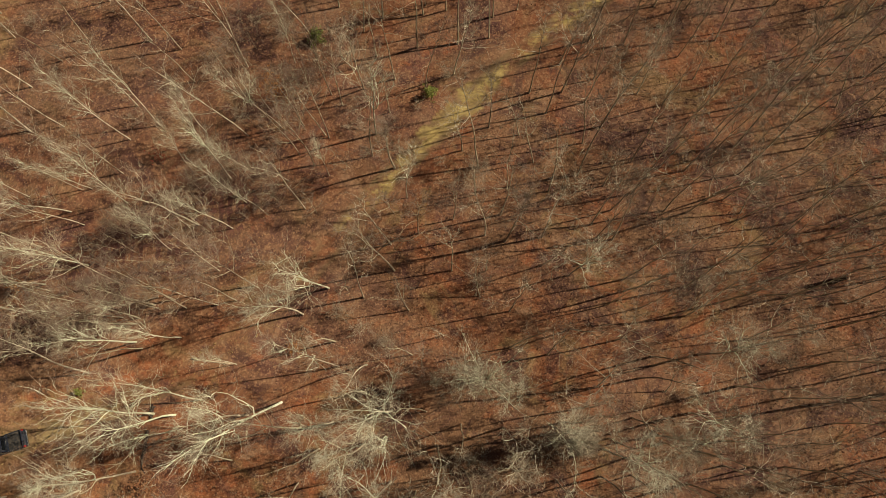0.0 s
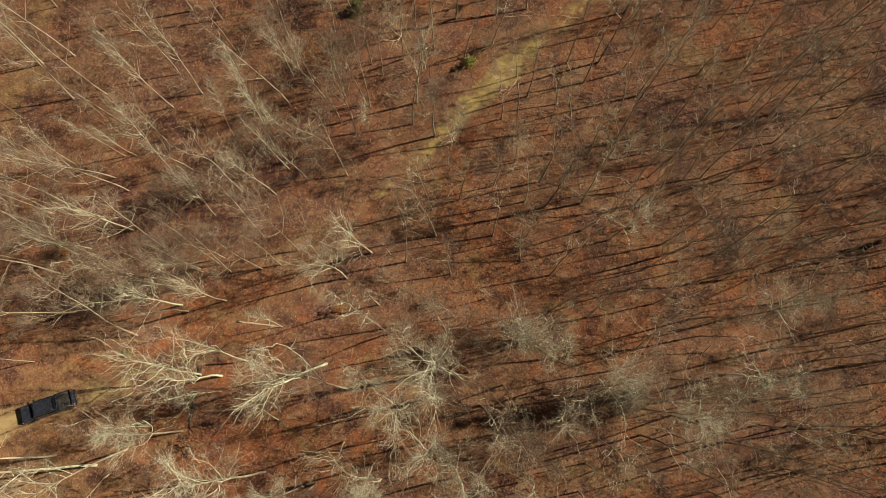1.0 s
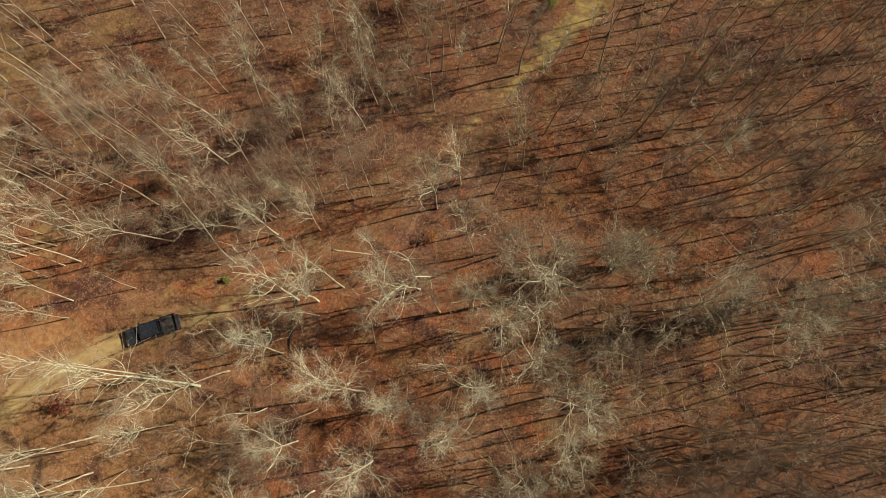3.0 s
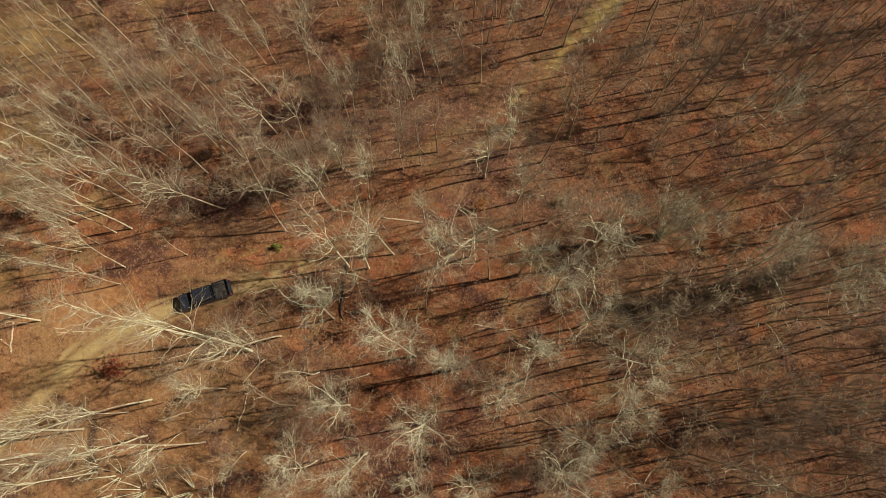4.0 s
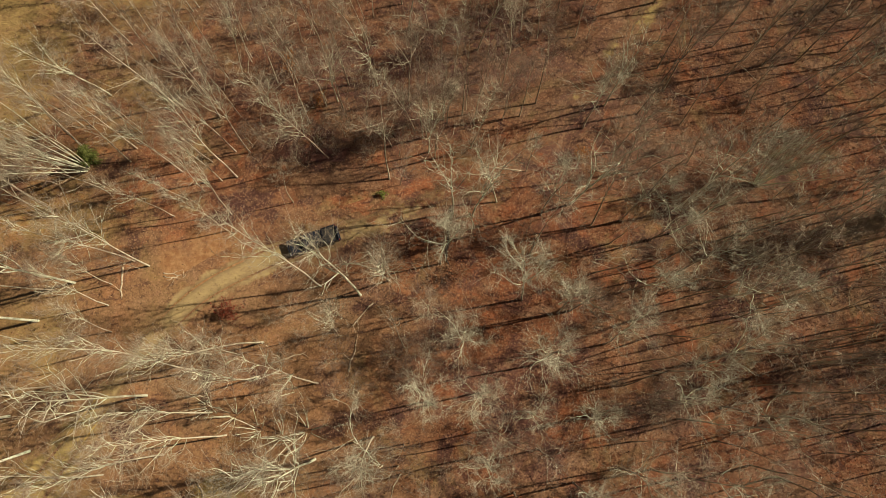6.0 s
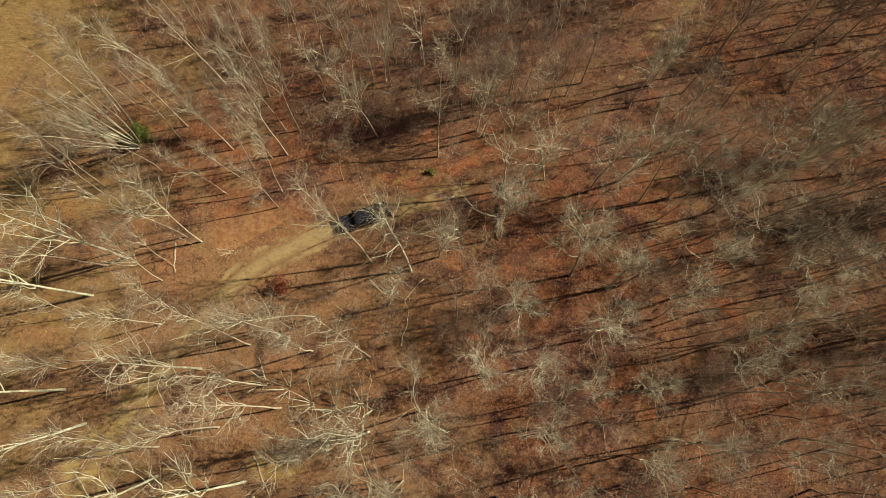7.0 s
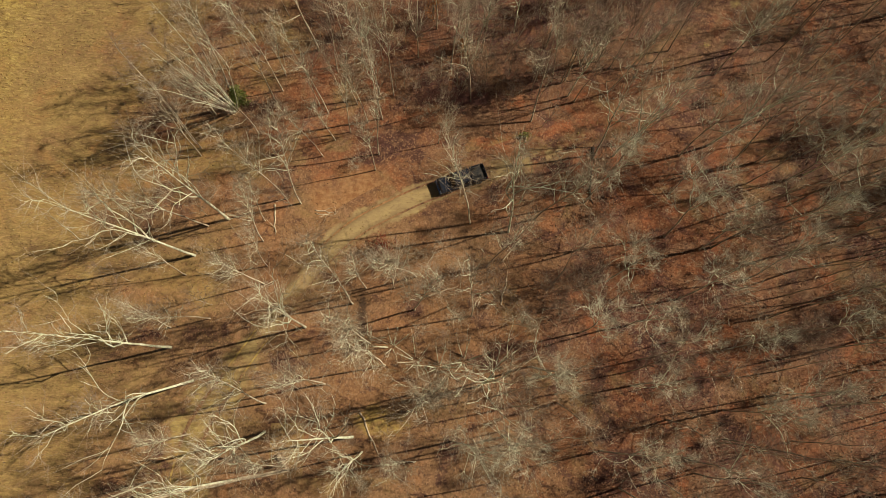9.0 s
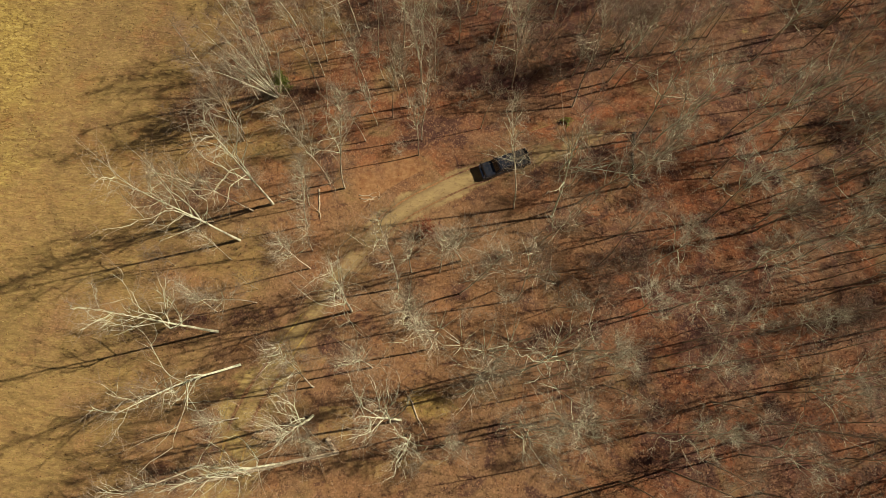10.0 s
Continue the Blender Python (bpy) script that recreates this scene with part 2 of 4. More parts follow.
patch(-58.0, -30.5, 12.0, 9.0, 0.95, 0.03, TAN_PATCH, "thin dry grass and tan leaves in a small clearing")
patch(-57.0, -8.5, 7.5, 6.0, 0.85, 0.04, RUST_PATCH, "bright open leaf litter beside the bend of the track")
patch(-38.0, -2.8, 13.0, 3.3, 0.75, 0.035, TAN_PATCH, "tan leaves and grass beside the track")
patch(-71.5, -27.0, 8.5, 12.0, 0.50, 0.022, TAN_PATCH, "thin dry grass at the forest edge")

patch(-66.5, -24.0, 5.5, 4.0, 0.85, 0.042, GOLD_PATCH, "golden dry grass among bare trees")
patch(-53.6, -30.6, 4.5, 3.0, 0.75, 0.046, GOLD_PATCH, "golden dry grass among bare trees")
patch(-72.0, -35.0, 5.0, 4.0, 0.80, 0.050, GOLD_PATCH, "golden dry grass among bare trees")

# narrow strip coloured darker than the ground round it
patch(-55.6, -20.6, 0.9, 3.6, 1.00, 0.054, DARK_PATCH, "dark strip between golden grass and leaves")

# dark maroon colour puts the shade of close saplings into the ground
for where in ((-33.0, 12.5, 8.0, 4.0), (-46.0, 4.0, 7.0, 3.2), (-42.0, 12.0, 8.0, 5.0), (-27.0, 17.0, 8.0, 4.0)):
    patch(*where, 1.00, 0.028, MAROON_SHADE_PATCH, "dark maroon damp leaves under close young trees")


def track():
    """Each stretch of the track has its own width and its own share of open grass."""
    shown = [0.5, 0.5, 0.70, 0.45, 0.78, 0.55, 0.42, 0.10, 0.05, 0.25, 0.55, 0.90, 1.05, 0.95, 0.65, 0.55, 0.95, 0.95, 0.75, 0.7, 0.7]
    wide = [1.4, 1.4, 1.5, 1.5, 1.8, 1.5, 1.5, 1.6, 1.6, 1.6, 1.5, 1.4, 1.4, 1.4, 1.5, 1.8, 2.4, 3.2, 3.6, 3.6, 3.0]
    marks = [min(range(len(LANE)), key=lambda k: (LANE[k] - p).length) for p in TRACK_LINE]
    count = 21
    verts, faces, lane, rut = [], [], [], []
    for i, p in enumerate(LANE):
        d = (LANE[min(i + 1, len(LANE) - 1)] - LANE[max(i - 1, 0)]).normalized()
        side = Vector((-d.y, d.x))
        open_grass, width = float(np.interp(i, marks, shown)), float(np.interp(i, marks, wide))
        half = width + 1.6
        for k in range(count):
            o = -half + 2 * half * k / (count - 1)
            q = p + side * o
            dip = math.exp(-((abs(o) - 0.85) / 0.30) ** 2)
            edge = k in (0, count - 1)
            verts.append((q.x, q.y, rise(q.x, q.y) + (-0.05 if edge else 0.08 - 0.05 * dip)))
            lane.append(-2.0 if edge else open_grass - 0.55 * (abs(o) / width) ** 2)
            rut.append(dip * min(1.0, 0.35 + open_grass))
    for i in range(len(LANE) - 1):
        for k in range(count - 1):
            a = i * count + k
            faces.append((a, a + count, a + count + 1, a + 1))
    ob = mesh_object("dirt_track", verts, faces, TRACK, smooth=True)
    ob.data.attributes.new("lane", "FLOAT", "POINT").data.foreach_set("value", lane)
    ob.data.attributes.new("rut", "FLOAT", "POINT").data.foreach_set("value", rut)
    return tagged(ob, "narrow two-rut dirt track with dry grass", "track", kind="structure")


track()


# ---- trees ----
class Wood:
    """Collects tapered tubes into one mesh."""

    def __init__(self):
        self.verts, self.faces = [], []

    def tube(self, points, radii, sides):
        base = len(self.verts)
        last = len(points) - 1
        for i, p in enumerate(points):
            d = (points[min(i + 1, last)] - points[max(i - 1, 0)]).normalized()
            a = d.orthogonal().normalized()
            b = d.cross(a)
            if i == last:
                self.verts.append(tuple(p))
            else:
                for k in range(sides):
                    t = 2 * math.pi * k / sides
                    self.verts.append(tuple(p + (a * math.cos(t) + b * math.sin(t)) * radii[i]))
        for i in range(last - 1):
            for k in range(sides):
                m = (k + 1) % sides
                self.faces.append((base + i * sides + k, base + i * sides + m, base + (i + 1) * sides + m, base + (i + 1) * sides + k))
        tip = base + last * sides
        for k in range(sides):
            self.faces.append((base + (last - 1) * sides + k, base + (last - 1) * sides + (k + 1) % sides, tip))


def wander(rng, start, way, length, steps, bend, lift):
    """Points of a branch that bends at random and turns upward by lift."""
    pts, p, d = [start.copy()], start.copy(), way.normalized()
    for _ in range(steps):
        d = (d + Vector((rng.gauss(0, bend), rng.gauss(0, bend), rng.gauss(0, bend) + lift))).normalized()
        p = p + d * (length / steps)
        pts.append(p)
    return pts


def along(pts, u):
    f = min(u, 0.999) * (len(pts) - 1)
    i = int(f)
    return pts[i].lerp(pts[i + 1], f - i), (pts[i + 1] - pts[i]).normalized()


def tree_thing(seed, form, height, girth, crown_from, steep, reach, limbs, branches, sprays, twigs, stems=1, bark=None, label="", split=False, category="tree", twig=None, fan=(0.15, 0.6), own_stems=False, trunk_bark=None, leaders=0, crook=0.15, fine=0.0076, slim=1.0):
    """A bare tree: trunk, limbs and twigs as parts of one thing standing at its base. steep: how upright the limbs set out; reach: their length;
    leaders: how many of the limbs fork off as thick as the trunk; crook: how strongly the limbs bend; fine: the radius of the last twigs;
    slim: how thick the limbs are."""
    rng = random.Random(seed)
    trunks, twig_wood, limb_woods = [], Wood(), []
    root = new(form)
    for s in range(stems):
        round_to = s * 6.28 / stems + rng.uniform(-0.5, 0.5)
        splay = rng.uniform(*fan)
        lean = Vector((rng.gauss(0, 0.02), rng.gauss(0, 0.02), 1.0)) if stems == 1 else Vector((splay * math.cos(round_to), splay * math.sin(round_to), 1.0))
        tall = height * (1.0 if s == 0 else rng.uniform(0.7, 1.0))
        pts = wander(rng, Vector((0.15 * math.cos(round_to) * (stems > 1), 0.15 * math.sin(round_to) * (stems > 1), -0.3)), lean, tall, 11, 0.028, 0.03)
        if not trunks or own_stems:
            trunks.append(Wood())
        thick = girth * (1.0 if stems == 1 else 0.75)
        trunks[-1].tube(pts, [thick * (1.2 if i == 0 else 1.0) * max(0.10, (1 - i / 11) ** 0.9) for i in range(12)], 6 if stems == 1 else 5)
        turn = rng.uniform(0, 6.28)
        for k in range(limbs):
            wood = Wood()
            limb_woods.append(wood)
            leader = k in range(1, 1 + leaders)
            u = crown_from + (0.97 - crown_from) * ((k + rng.random() * 0.8) / limbs) ** 1.25
            at, d = along(pts, u)
            turn += 2.4 + rng.gauss(0, 0.5)
            way = Vector((math.cos(turn), math.sin(turn), steep * rng.uniform(0.5, 1.5) * (1.7 if leader else 1.0)))
            length = (0.14 * height + 0.75 * height * (1 - u)) * reach * rng.uniform(0.55, 1.2) * (1.35 if leader else 1.0)
            steps = 7 if split else 5
            lp = wander(rng, at, way, length, steps, crook, 0.11)
            r = max(0.022, min(0.60 * thick * max(0.15, (1 - u) ** 0.8), 0.0105 * length + 0.010) * slim) * (1.35 if leader else 1.0)
            wood.tube(lp, [r * (1 - 0.8 * i / steps) for i in range(steps + 1)], 4 if split else 3)
            for b in range(branches):
                v = 0.18 + 0.79 * (b + rng.random()) / branches
                bat, bd = along(lp, v)
                bway = bd + Vector((rng.gauss(0, 0.5), rng.gauss(0, 0.5), rng.gauss(0.15, 0.4)))
                blen = length * rng.uniform(0.25, 0.60) * (1.25 - 0.6 * v)
                joints = 4 if split else 3
                bp = wander(rng, bat, bway, blen, joints, crook * 1.3, 0.06)
                wood.tube(bp, [max(0.011, r * 0.45 * (1 - 0.7 * i / joints)) for i in range(joints + 1)], 3)
                for c in range(sprays):
                    sat, sd = along(bp, 0.25 + 0.74 * (c + rng.random()) / sprays)
                    sway = sd + Vector((rng.gauss(0, 0.6), rng.gauss(0, 0.6), rng.gauss(0.1, 0.45)))
                    sp = [sat, sat + sway.normalized() * (blen * rng.uniform(0.35, 0.7) + 0.25)]
                    twig_wood.tube(sp, [0.012, 0.0], 3)
                    for _ in range(twigs):
                        tat, td = along(sp, rng.uniform(0.15, 1.0))
                        tway = td + Vector((rng.gauss(0, 0.7), rng.gauss(0, 0.7), rng.gauss(0.1, 0.45)))
                        twig_wood.tube([tat, tat + tway.normalized() * rng.uniform(0.35, 1.3)], [fine, 0.0], 3)
    for wood in trunks:
        mesh_object("stem" if own_stems else "trunk", wood.verts, wood.faces, trunk_bark or bark, root, True)
    if split:
        for wood in limb_woods:
            mesh_object("limb", wood.verts, wood.faces, bark, root)
    else:
        crown = Wood()
        for wood in limb_woods:
            shift = len(crown.verts)
            crown.verts += wood.verts
            crown.faces += [tuple(i + shift for i in f) for f in wood.faces]
        tagged(mesh_object("crown", crown.verts, crown.faces, bark, root), kind="stuff")
    tagged(mesh_object("twig_spray", twig_wood.verts, twig_wood.faces, twig or TWIG_BARK, root), "fine grey-brown bare twigs", kind="stuff")
    return tagged(root, label, category, "bare forest trees")


PROTOTYPES = {}


def prototypes():
    def kind(name, count, *values, **words):
        PROTOTYPES[name] = [tree_thing(sum(map(ord, name)) * 10 + i, *values, **words) for i in range(count)]

    pale, broad, dim, round_crown = "tall slender leafless tree with pale bark", "broad leafless tree with thick pale limbs", "slim leafless tree with dark grey bark", "leafless tree with a round grey crown of twigs"
    kind("tall", 6, "tall_tree", 18.0, 0.070, 0.40, 2.2, 0.36, 16, 4, 3, 3, bark=PALE_BARK, trunk_bark=TRUNK_BARK, label=pale, split=True, leaders=1, crook=0.10, slim=0.75)
    kind("spreading", 5, "broad_tree", 18.0, 0.102, 0.36, 1.8, 0.52, 14, 5, 3, 2, bark=PALE_BARK, label=broad, split=True, leaders=2, crook=0.16, slim=0.95)
    kind("dark", 5, "slim_tree", 18.0, 0.105, 0.45, 1.2, 0.55, 9, 4, 3, 6, bark=GREY_BARK, twig=SHADED_TWIG_BARK, label=dim, split=True, leaders=1)
    kind("puff", 5, "round_tree", 18.0, 0.105, 0.42, 0.9, 0.46, 11, 5, 4, 6, bark=PALE_BARK, trunk_bark=TRUNK_BARK, twig=LIT_TWIG_BARK, label=round_crown, split=True, leaders=2, crook=0.18)
    kind("clump", 2, "clump_tree", 15.0, 0.085, 0.35, 2.4, 0.36, 4, 4, 3, 3, stems=13, own_stems=True, fan=(0.05, 0.42), bark=PALE_BARK, label="leafless tree with several pale stems from one base")
    kind("fill_tall", 6, "slender_tree", 18.0, 0.064, 0.34, 1.3, 0.36, 10, 3, 3, 5, bark=TRUNK_BARK, twig=SHADED_TWIG_BARK, label="thin pale-stemmed tree in a haze of bare twigs", fine=0.0095)
    kind("fill_dark", 3, "slim_tree", 18.0, 0.085, 0.42, 1.2, 0.50, 9, 3, 3, 6, bark=GREY_BARK, twig=SHADED_TWIG_BARK, label=dim, fine=0.0100)
    # limb bark paler than the trunk paints in lit branches on these two kinds
    kind("pole", 5, "pole_tree", 18.0, 0.090, 0.55, 1.3, 0.42, 7, 3, 2, 3, bark=TRUNK_BARK, trunk_bark=GREY_BARK, label="straight bare pole of a tree with a thin crown", crook=0.18)
    kind("fill_forked", 3, "forked_tree", 18.0, 0.088, 0.34, 1.1, 0.48, 9, 3, 3, 5, bark=TRUNK_BARK, trunk_bark=GREY_BARK, twig=TWIG_BARK, label="leafless grey tree whose trunk forks halfway up", leaders=2, crook=0.18, fine=0.0090)
    kind("fill_puff", 5, "round_tree", 18.0, 0.095, 0.42, 1.0, 0.48, 9, 3, 3, 7, bark=TRUNK_BARK, label=round_crown, crook=0.20, fine=0.0095)
    kind("dense", 2, "round_tree", 18.0, 0.15, 0.42, 1.2, 0.42, 12, 5, 5, 6, bark=GREY_BARK, twig=SHADED_TWIG_BARK, label="leafless tree with a very dense dark crown, added for its shade", split=True)
    kind("vine", 1, "vine_tree", 12.0, 0.16, 0.12, 1.0, 0.10, 34, 4, 4, 6, bark=TWIG_BARK, trunk_bark=GREY_BARK, label="leafless tree wrapped in a dense tangle of dead vines", split=True, crook=0.30, fine=0.017)
    kind("sapling", 5, "sapling", 6.0, 0.032, 0.18, 1.1, 0.60, 8, 3, 2, 5, bark=GREY_BARK, twig=SHADED_TWIG_BARK, label="thin leafless sapling among fallen leaves", category="sapling", fine=0.0090)
    kind("brush", 5, "brush", 2.6, 0.020, 0.20, 0.9, 0.75, 2, 3, 2, 3, stems=5, bark=TWIG_BARK, label="low bare brush on the leaf-covered ground", category="shrub")
    kind("splayed", 3, "splayed_saplings", 5.0, 0.062, 0.50, 1.8, 0.30, 3, 2, 1, 2, stems=10, own_stems=True, fan=(0.3, 1.0), bark=PALE_BARK, label="fan of thin bare saplings splayed from one stump", category="shrub")


prototypes()
NATURAL = {"tall": 18.0, "spreading": 18.0, "dark": 18.0, "puff": 18.0, "dense": 18.0, "vine": 12.0, "fill_tall": 18.0, "fill_dark": 18.0, "pole": 18.0, "fill_forked": 18.0, "fill_puff": 18.0, "clump": 15.0, "sapling": 6.0, "brush": 2.6, "splayed": 5.0}
USED = set()
STANDING = []
chooser = random.Random(11)


def stand(kind, x, y, height, lean_x=0.0, lean_y=0.0, turn=None, pick=None):
    """Sets up one tree; the lean is how far its top stands off its base."""
    source = PROTOTYPES[kind][chooser.randrange(len(PROTOTYPES[kind])) if pick is None else pick]
    axis = Vector((lean_x, lean_y, height)).normalized()
    tip = Vector((0, 0, 1)).rotation_difference(axis).to_matrix().to_4x4()
    m = Matrix.Translation((x, y, rise(x, y))) @ tip @ pose(0, 0, 0, 0, 0, chooser.uniform(0, 360) if turn is None else turn)
    size = height / NATURAL[kind]
    if source.name in USED:
        ob = copy_thing(source, m)
    else:
        USED.add(source.name)
        ob = source
        ob.matrix_basis = m
    ob.scale = (size ** 0.8, size ** 0.8, size)
    STANDING.append((x, y))
    return ob


# trees that can be told apart, by kind, place, height and lean
stand("tall", -62.1, -8.6, 24.0, -0.2, -0.3)
stand("tall", -63.6, -8.1, 21.3, 0.5, 0.2)
stand("spreading", -69.3, -10.3, 24.0, -0.1, -0.0)
stand("tall", -71.3, -11.0, 22.3, -1.6, -1.7)
stand("spreading", -72.4, -14.1, 24.0, -1.3, -1.8)
stand("tall", -73.1, -16.1, 12.0, -0.5, -0.7)
stand("tall", -65.7, -12.6, 17.4, 0.2, 0.1)
stand("spreading", -74.0, -23.2, 24.0, -0.2, -0.5)
stand("spreading", -71.7, -26.4, 24.0, -0.1, -2.5)
stand("tall", -74.5, -35.5, 24.0, -0.2, 0.6)
stand("tall", -74.2, -21.3, 13.3, 0.0, 0.1)
stand("tall", -70.4, -20.4, 15.9, -0.3, -0.6)
stand("tall", -64.3, 5.7, 11.6, 0.2, 0.1)
stand("tall", -67.2, 8.3, 10.4, -1.5, -0.6)
stand("tall", -58.2, 3.7, 10.0, -1.1, -0.2)
stand("tall", -59.6, 1.4, 18.7, 0.0, 0.0)
stand("tall", -53.9, 0.8, 21.4, -1.6, -0.1)
stand("clump", -69.5, 1.7, 17.4, -1.9, -2.3)
stand("spreading", -67.8, 9.9, 14.4, -0.8, -0.7)
stand("tall", -70.0, 4.0, 18.4, 0.1, 0.1)
stand("tall", -54.2, 3.6, 18.7, -1.2, -0.6)
stand("tall", -54.2, -3.2, 17.7, 0.7, 0.4)
stand("tall", -60.0, -3.4, 13.9, -0.4, -0.4)
stand("tall", -65.3, -17.0, 17.7, -0.2, -0.8)
stand("spreading", -61.1, -21.3, 22.5, 0.0, 0.2)
stand("tall", -53.2, -25.0, 24.0, 0.1, -1.3)
stand("tall", -64.6, -28.6, 23.1, -0.0, 0.2)
stand("spreading", -44.7, -27.2, 24.0, -0.2, 0.6)
stand("tall", -50.2, -16.2, 24.0, -1.0, -1.3)
stand("tall", -50.4, -19.6, 24.0, -0.4, -0.8)
stand("tall", -56.5, -19.0, 24.0, -0.4, -1.1)
stand("tall", -54.7, -22.9, 22.0, -0.1, -0.4)
stand("tall", -44.7, -10.7, 24.0, -1.7, -0.7)
stand("spreading", -40.8, -11.6, 23.0, -1.2, -0.4)
stand("tall", -35.5, 6.0, 15.0, -2.0, -1.0)
stand("spreading", -34.0, 3.6, 14.5, 0.0, -0.6)
stand("spreading", -27.0, -1.9, 13.8, -1.8, 0.9)
stand("dark", -17.4, -4.4, 17.0, -0.0, 0.0)
stand("dark", -0.5, 7.9, 10.0, -0.8, 1.0)
stand("tall", -36.2, 17.6, 18.0, 0.8, 0.6)
stand("tall", -34.0, 17.6, 10.0, 0.0, 0.0)
stand("tall", -14.0, 1.2, 19.0, -0.3, -0.3)
stand("tall", -43.1, -15.2, 18.6, 0.2, 0.9)
stand("tall", -44.7, -20.2, 23.5, 0.1, -0.6)
stand("tall", -52.7, 3.5, 18.3, -0.2, -0.2)
stand("tall", -65.1, -15.2, 13.0, 0.0, 0.1)
stand("tall", -65.6, -10.5, 13.2, -0.0, -0.1)
stand("tall", -54.8, 11.1, 11.5, -0.1, -0.1)
stand("tall", -55.0, 17.2, 10.0, 0.4, 0.3)
stand("tall", -49.5, 17.7, 10.0, -0.5, -0.3)
stand("tall", -59.5, 12.8, 10.0, -0.5, -0.5)
stand("spreading", -39.6, 11.2, 13.2, -1.2, -0.7)
stand("tall", -31.3, 12.7, 11.5, 0.1, 0.1)
stand("tall", -46.5, 18.4, 10.0, 0.3, 0.1)
stand("spreading", -15.3, 8.8, 16.5, -1.5, -1.0)
stand("dark", 0.1, 10.4, 10.0, 0.1, -0.1)
stand("dark", -7.4, 6.6, 10.6, 0.2, -0.1)
stand("dark", -3.1, 15.7, 10.0, 0.1, -0.0)
stand("dark", -8.9, 10.5, 17.1, -2.3, 1.2)
stand("dark", 3.6, 15.7, 10.0, -0.3, 0.3)
stand("dark", 5.8, 2.3, 12.9, -0.1, 0.1)
stand("dark", -7.0, 2.3, 10.0, -1.0, 0.9)
stand("tall", -47.1, -19.3, 11.1, 0.2, -1.4)
stand("tall", -25.2, 14.9, 13.7, 0.2, 0.2)
stand("tall", -36.6, 24.5, 17.0, -0.3, -0.3)
stand("tall", -19.8, 33.1, 10.9, 1.2, 0.5)
stand("spreading", -11.0, 25.0, 17.3, 2.3, 0.5)
stand("tall", -15.7, 20.4, 11.1, -0.0, -0.0)
stand("tall", -20.8, 25.7, 17.1, -0.6, -0.4)
stand("tall", -7.7, 18.0, 14.8, -0.2, -0.1)
stand("spreading", -19.4, -2.1, 23.0, 0.1, -1.7)
stand("tall", -28.7, 25.2, 12.8, 0.4, 0.4)
stand("dark", 0.6, 25.5, 14.2, -0.3, 0.0)
stand("dark", 11.6, 30.7, 11.1, -0.1, 0.0)
stand("dark", 8.1, 32.4, 11.5, 0.4, -0.1)
stand("dark", 20.5, 33.2, 10.4, -0.2, 0.1)
stand("dark", 24.3, 29.9, 10.8, -0.4, 0.3)
stand("dark", 36.1, 27.3, 10.0, -1.8, 2.2)
stand("dark", 6.5, 18.5, 14.3, 0.0, -0.0)
stand("dark", 1.6, 16.1, 15.5, -0.2, 0.0)
stand("dark", 30.2, 15.1, 14.3, -0.4, 0.8)
stand("tall", -37.9, 4.2, 11.2, -0.1, -0.7)
stand("tall", -29.6, 4.0, 16.8, -0.2, -1.4)
stand("spreading", -29.5, -3.3, 18.3, -0.0, 0.3)
stand("tall", -32.2, 8.0, 13.5, -0.6, -2.8)
stand("tall", -23.9, 1.4, 10.4, 0.0, 0.3)
stand("tall", -29.9, 21.2, 11.8, 0.1, 0.1)
stand("tall", -24.0, 21.1, 12.3, -0.6, -0.6)
stand("tall", -32.7, 14.2, 10.0, 0.4, 0.4)
stand("tall", -24.0, 17.6, 13.4, 0.1, 0.0)
stand("tall", -22.2, 16.7, 10.0, 0.2, 0.1)
stand("tall", -33.6, 26.0, 15.5, 0.0, 0.0)
stand("tall", -21.9, 27.3, 10.0, -0.1, -0.0)
stand("tall", -38.0, -10.1, 24.0, 0.1, -0.8)
stand("tall", -54.1, 12.6, 12.3, 0.9, 1.2)
stand("tall", -55.4, 0.4, 13.5, 0.3, 0.6)
stand("tall", -52.4, -17.4, 14.0, -0.0, 0.2)
stand("tall", -40.7, -21.0, 10.0, 0.1, -0.4)
stand("tall", -54.5, -4.9, 15.5, 0.4, 0.1)
stand("tall", -60.6, 2.4, 12.2, 0.6, 0.2)
stand("puff", -24.7, -12.1, 19.2, -1.3, 0.2)
stand("puff", -21.2, -13.4, 14.5, -0.2, -0.1)
stand("spreading", -29.4, -4.7, 11.9, -0.1, -0.4)
stand("puff", -8.9, -2.9, 21.5, 0.1, -0.2)
stand("puff", -14.4, -3.9, 15.0, -0.3, -0.5)
stand("puff", -11.4, -5.9, 14.8, 0.2, -0.1)
stand("puff", -8.9, -9.3, 17.2, -0.1, 0.0)
stand("puff", -6.7, -12.5, 18.3, 0.3, -0.3)
stand("puff", -7.1, -18.3, 15.2, 0.3, 1.0)
stand("puff", -16.8, -16.5, 15.0, -0.1, 0.5)
stand("puff", -31.0, -16.7, 13.9, -0.1, 0.4)
stand("puff", -23.8, -18.5, 16.5, 0.0, 0.3)
stand("puff", -25.3, -22.9, 10.4, 0.5, -0.5)
stand("puff", -19.7, -23.6, 12.5, 0.1, 0.4)
stand("puff", -29.2, -21.2, 14.7, -0.5, 0.0)
stand("puff", -11.8, -21.7, 15.4, 0.7, 0.4)
stand("puff", -5.3, -22.5, 15.8, 0.6, -0.1)
stand("puff", -34.0, -21.9, 13.8, 0.3, 0.3)
stand("puff", -17.7, 6.2, 15.1, -0.4, 0.1)
stand("puff", 1.4, -1.7, 11.0, 0.3, 0.2)
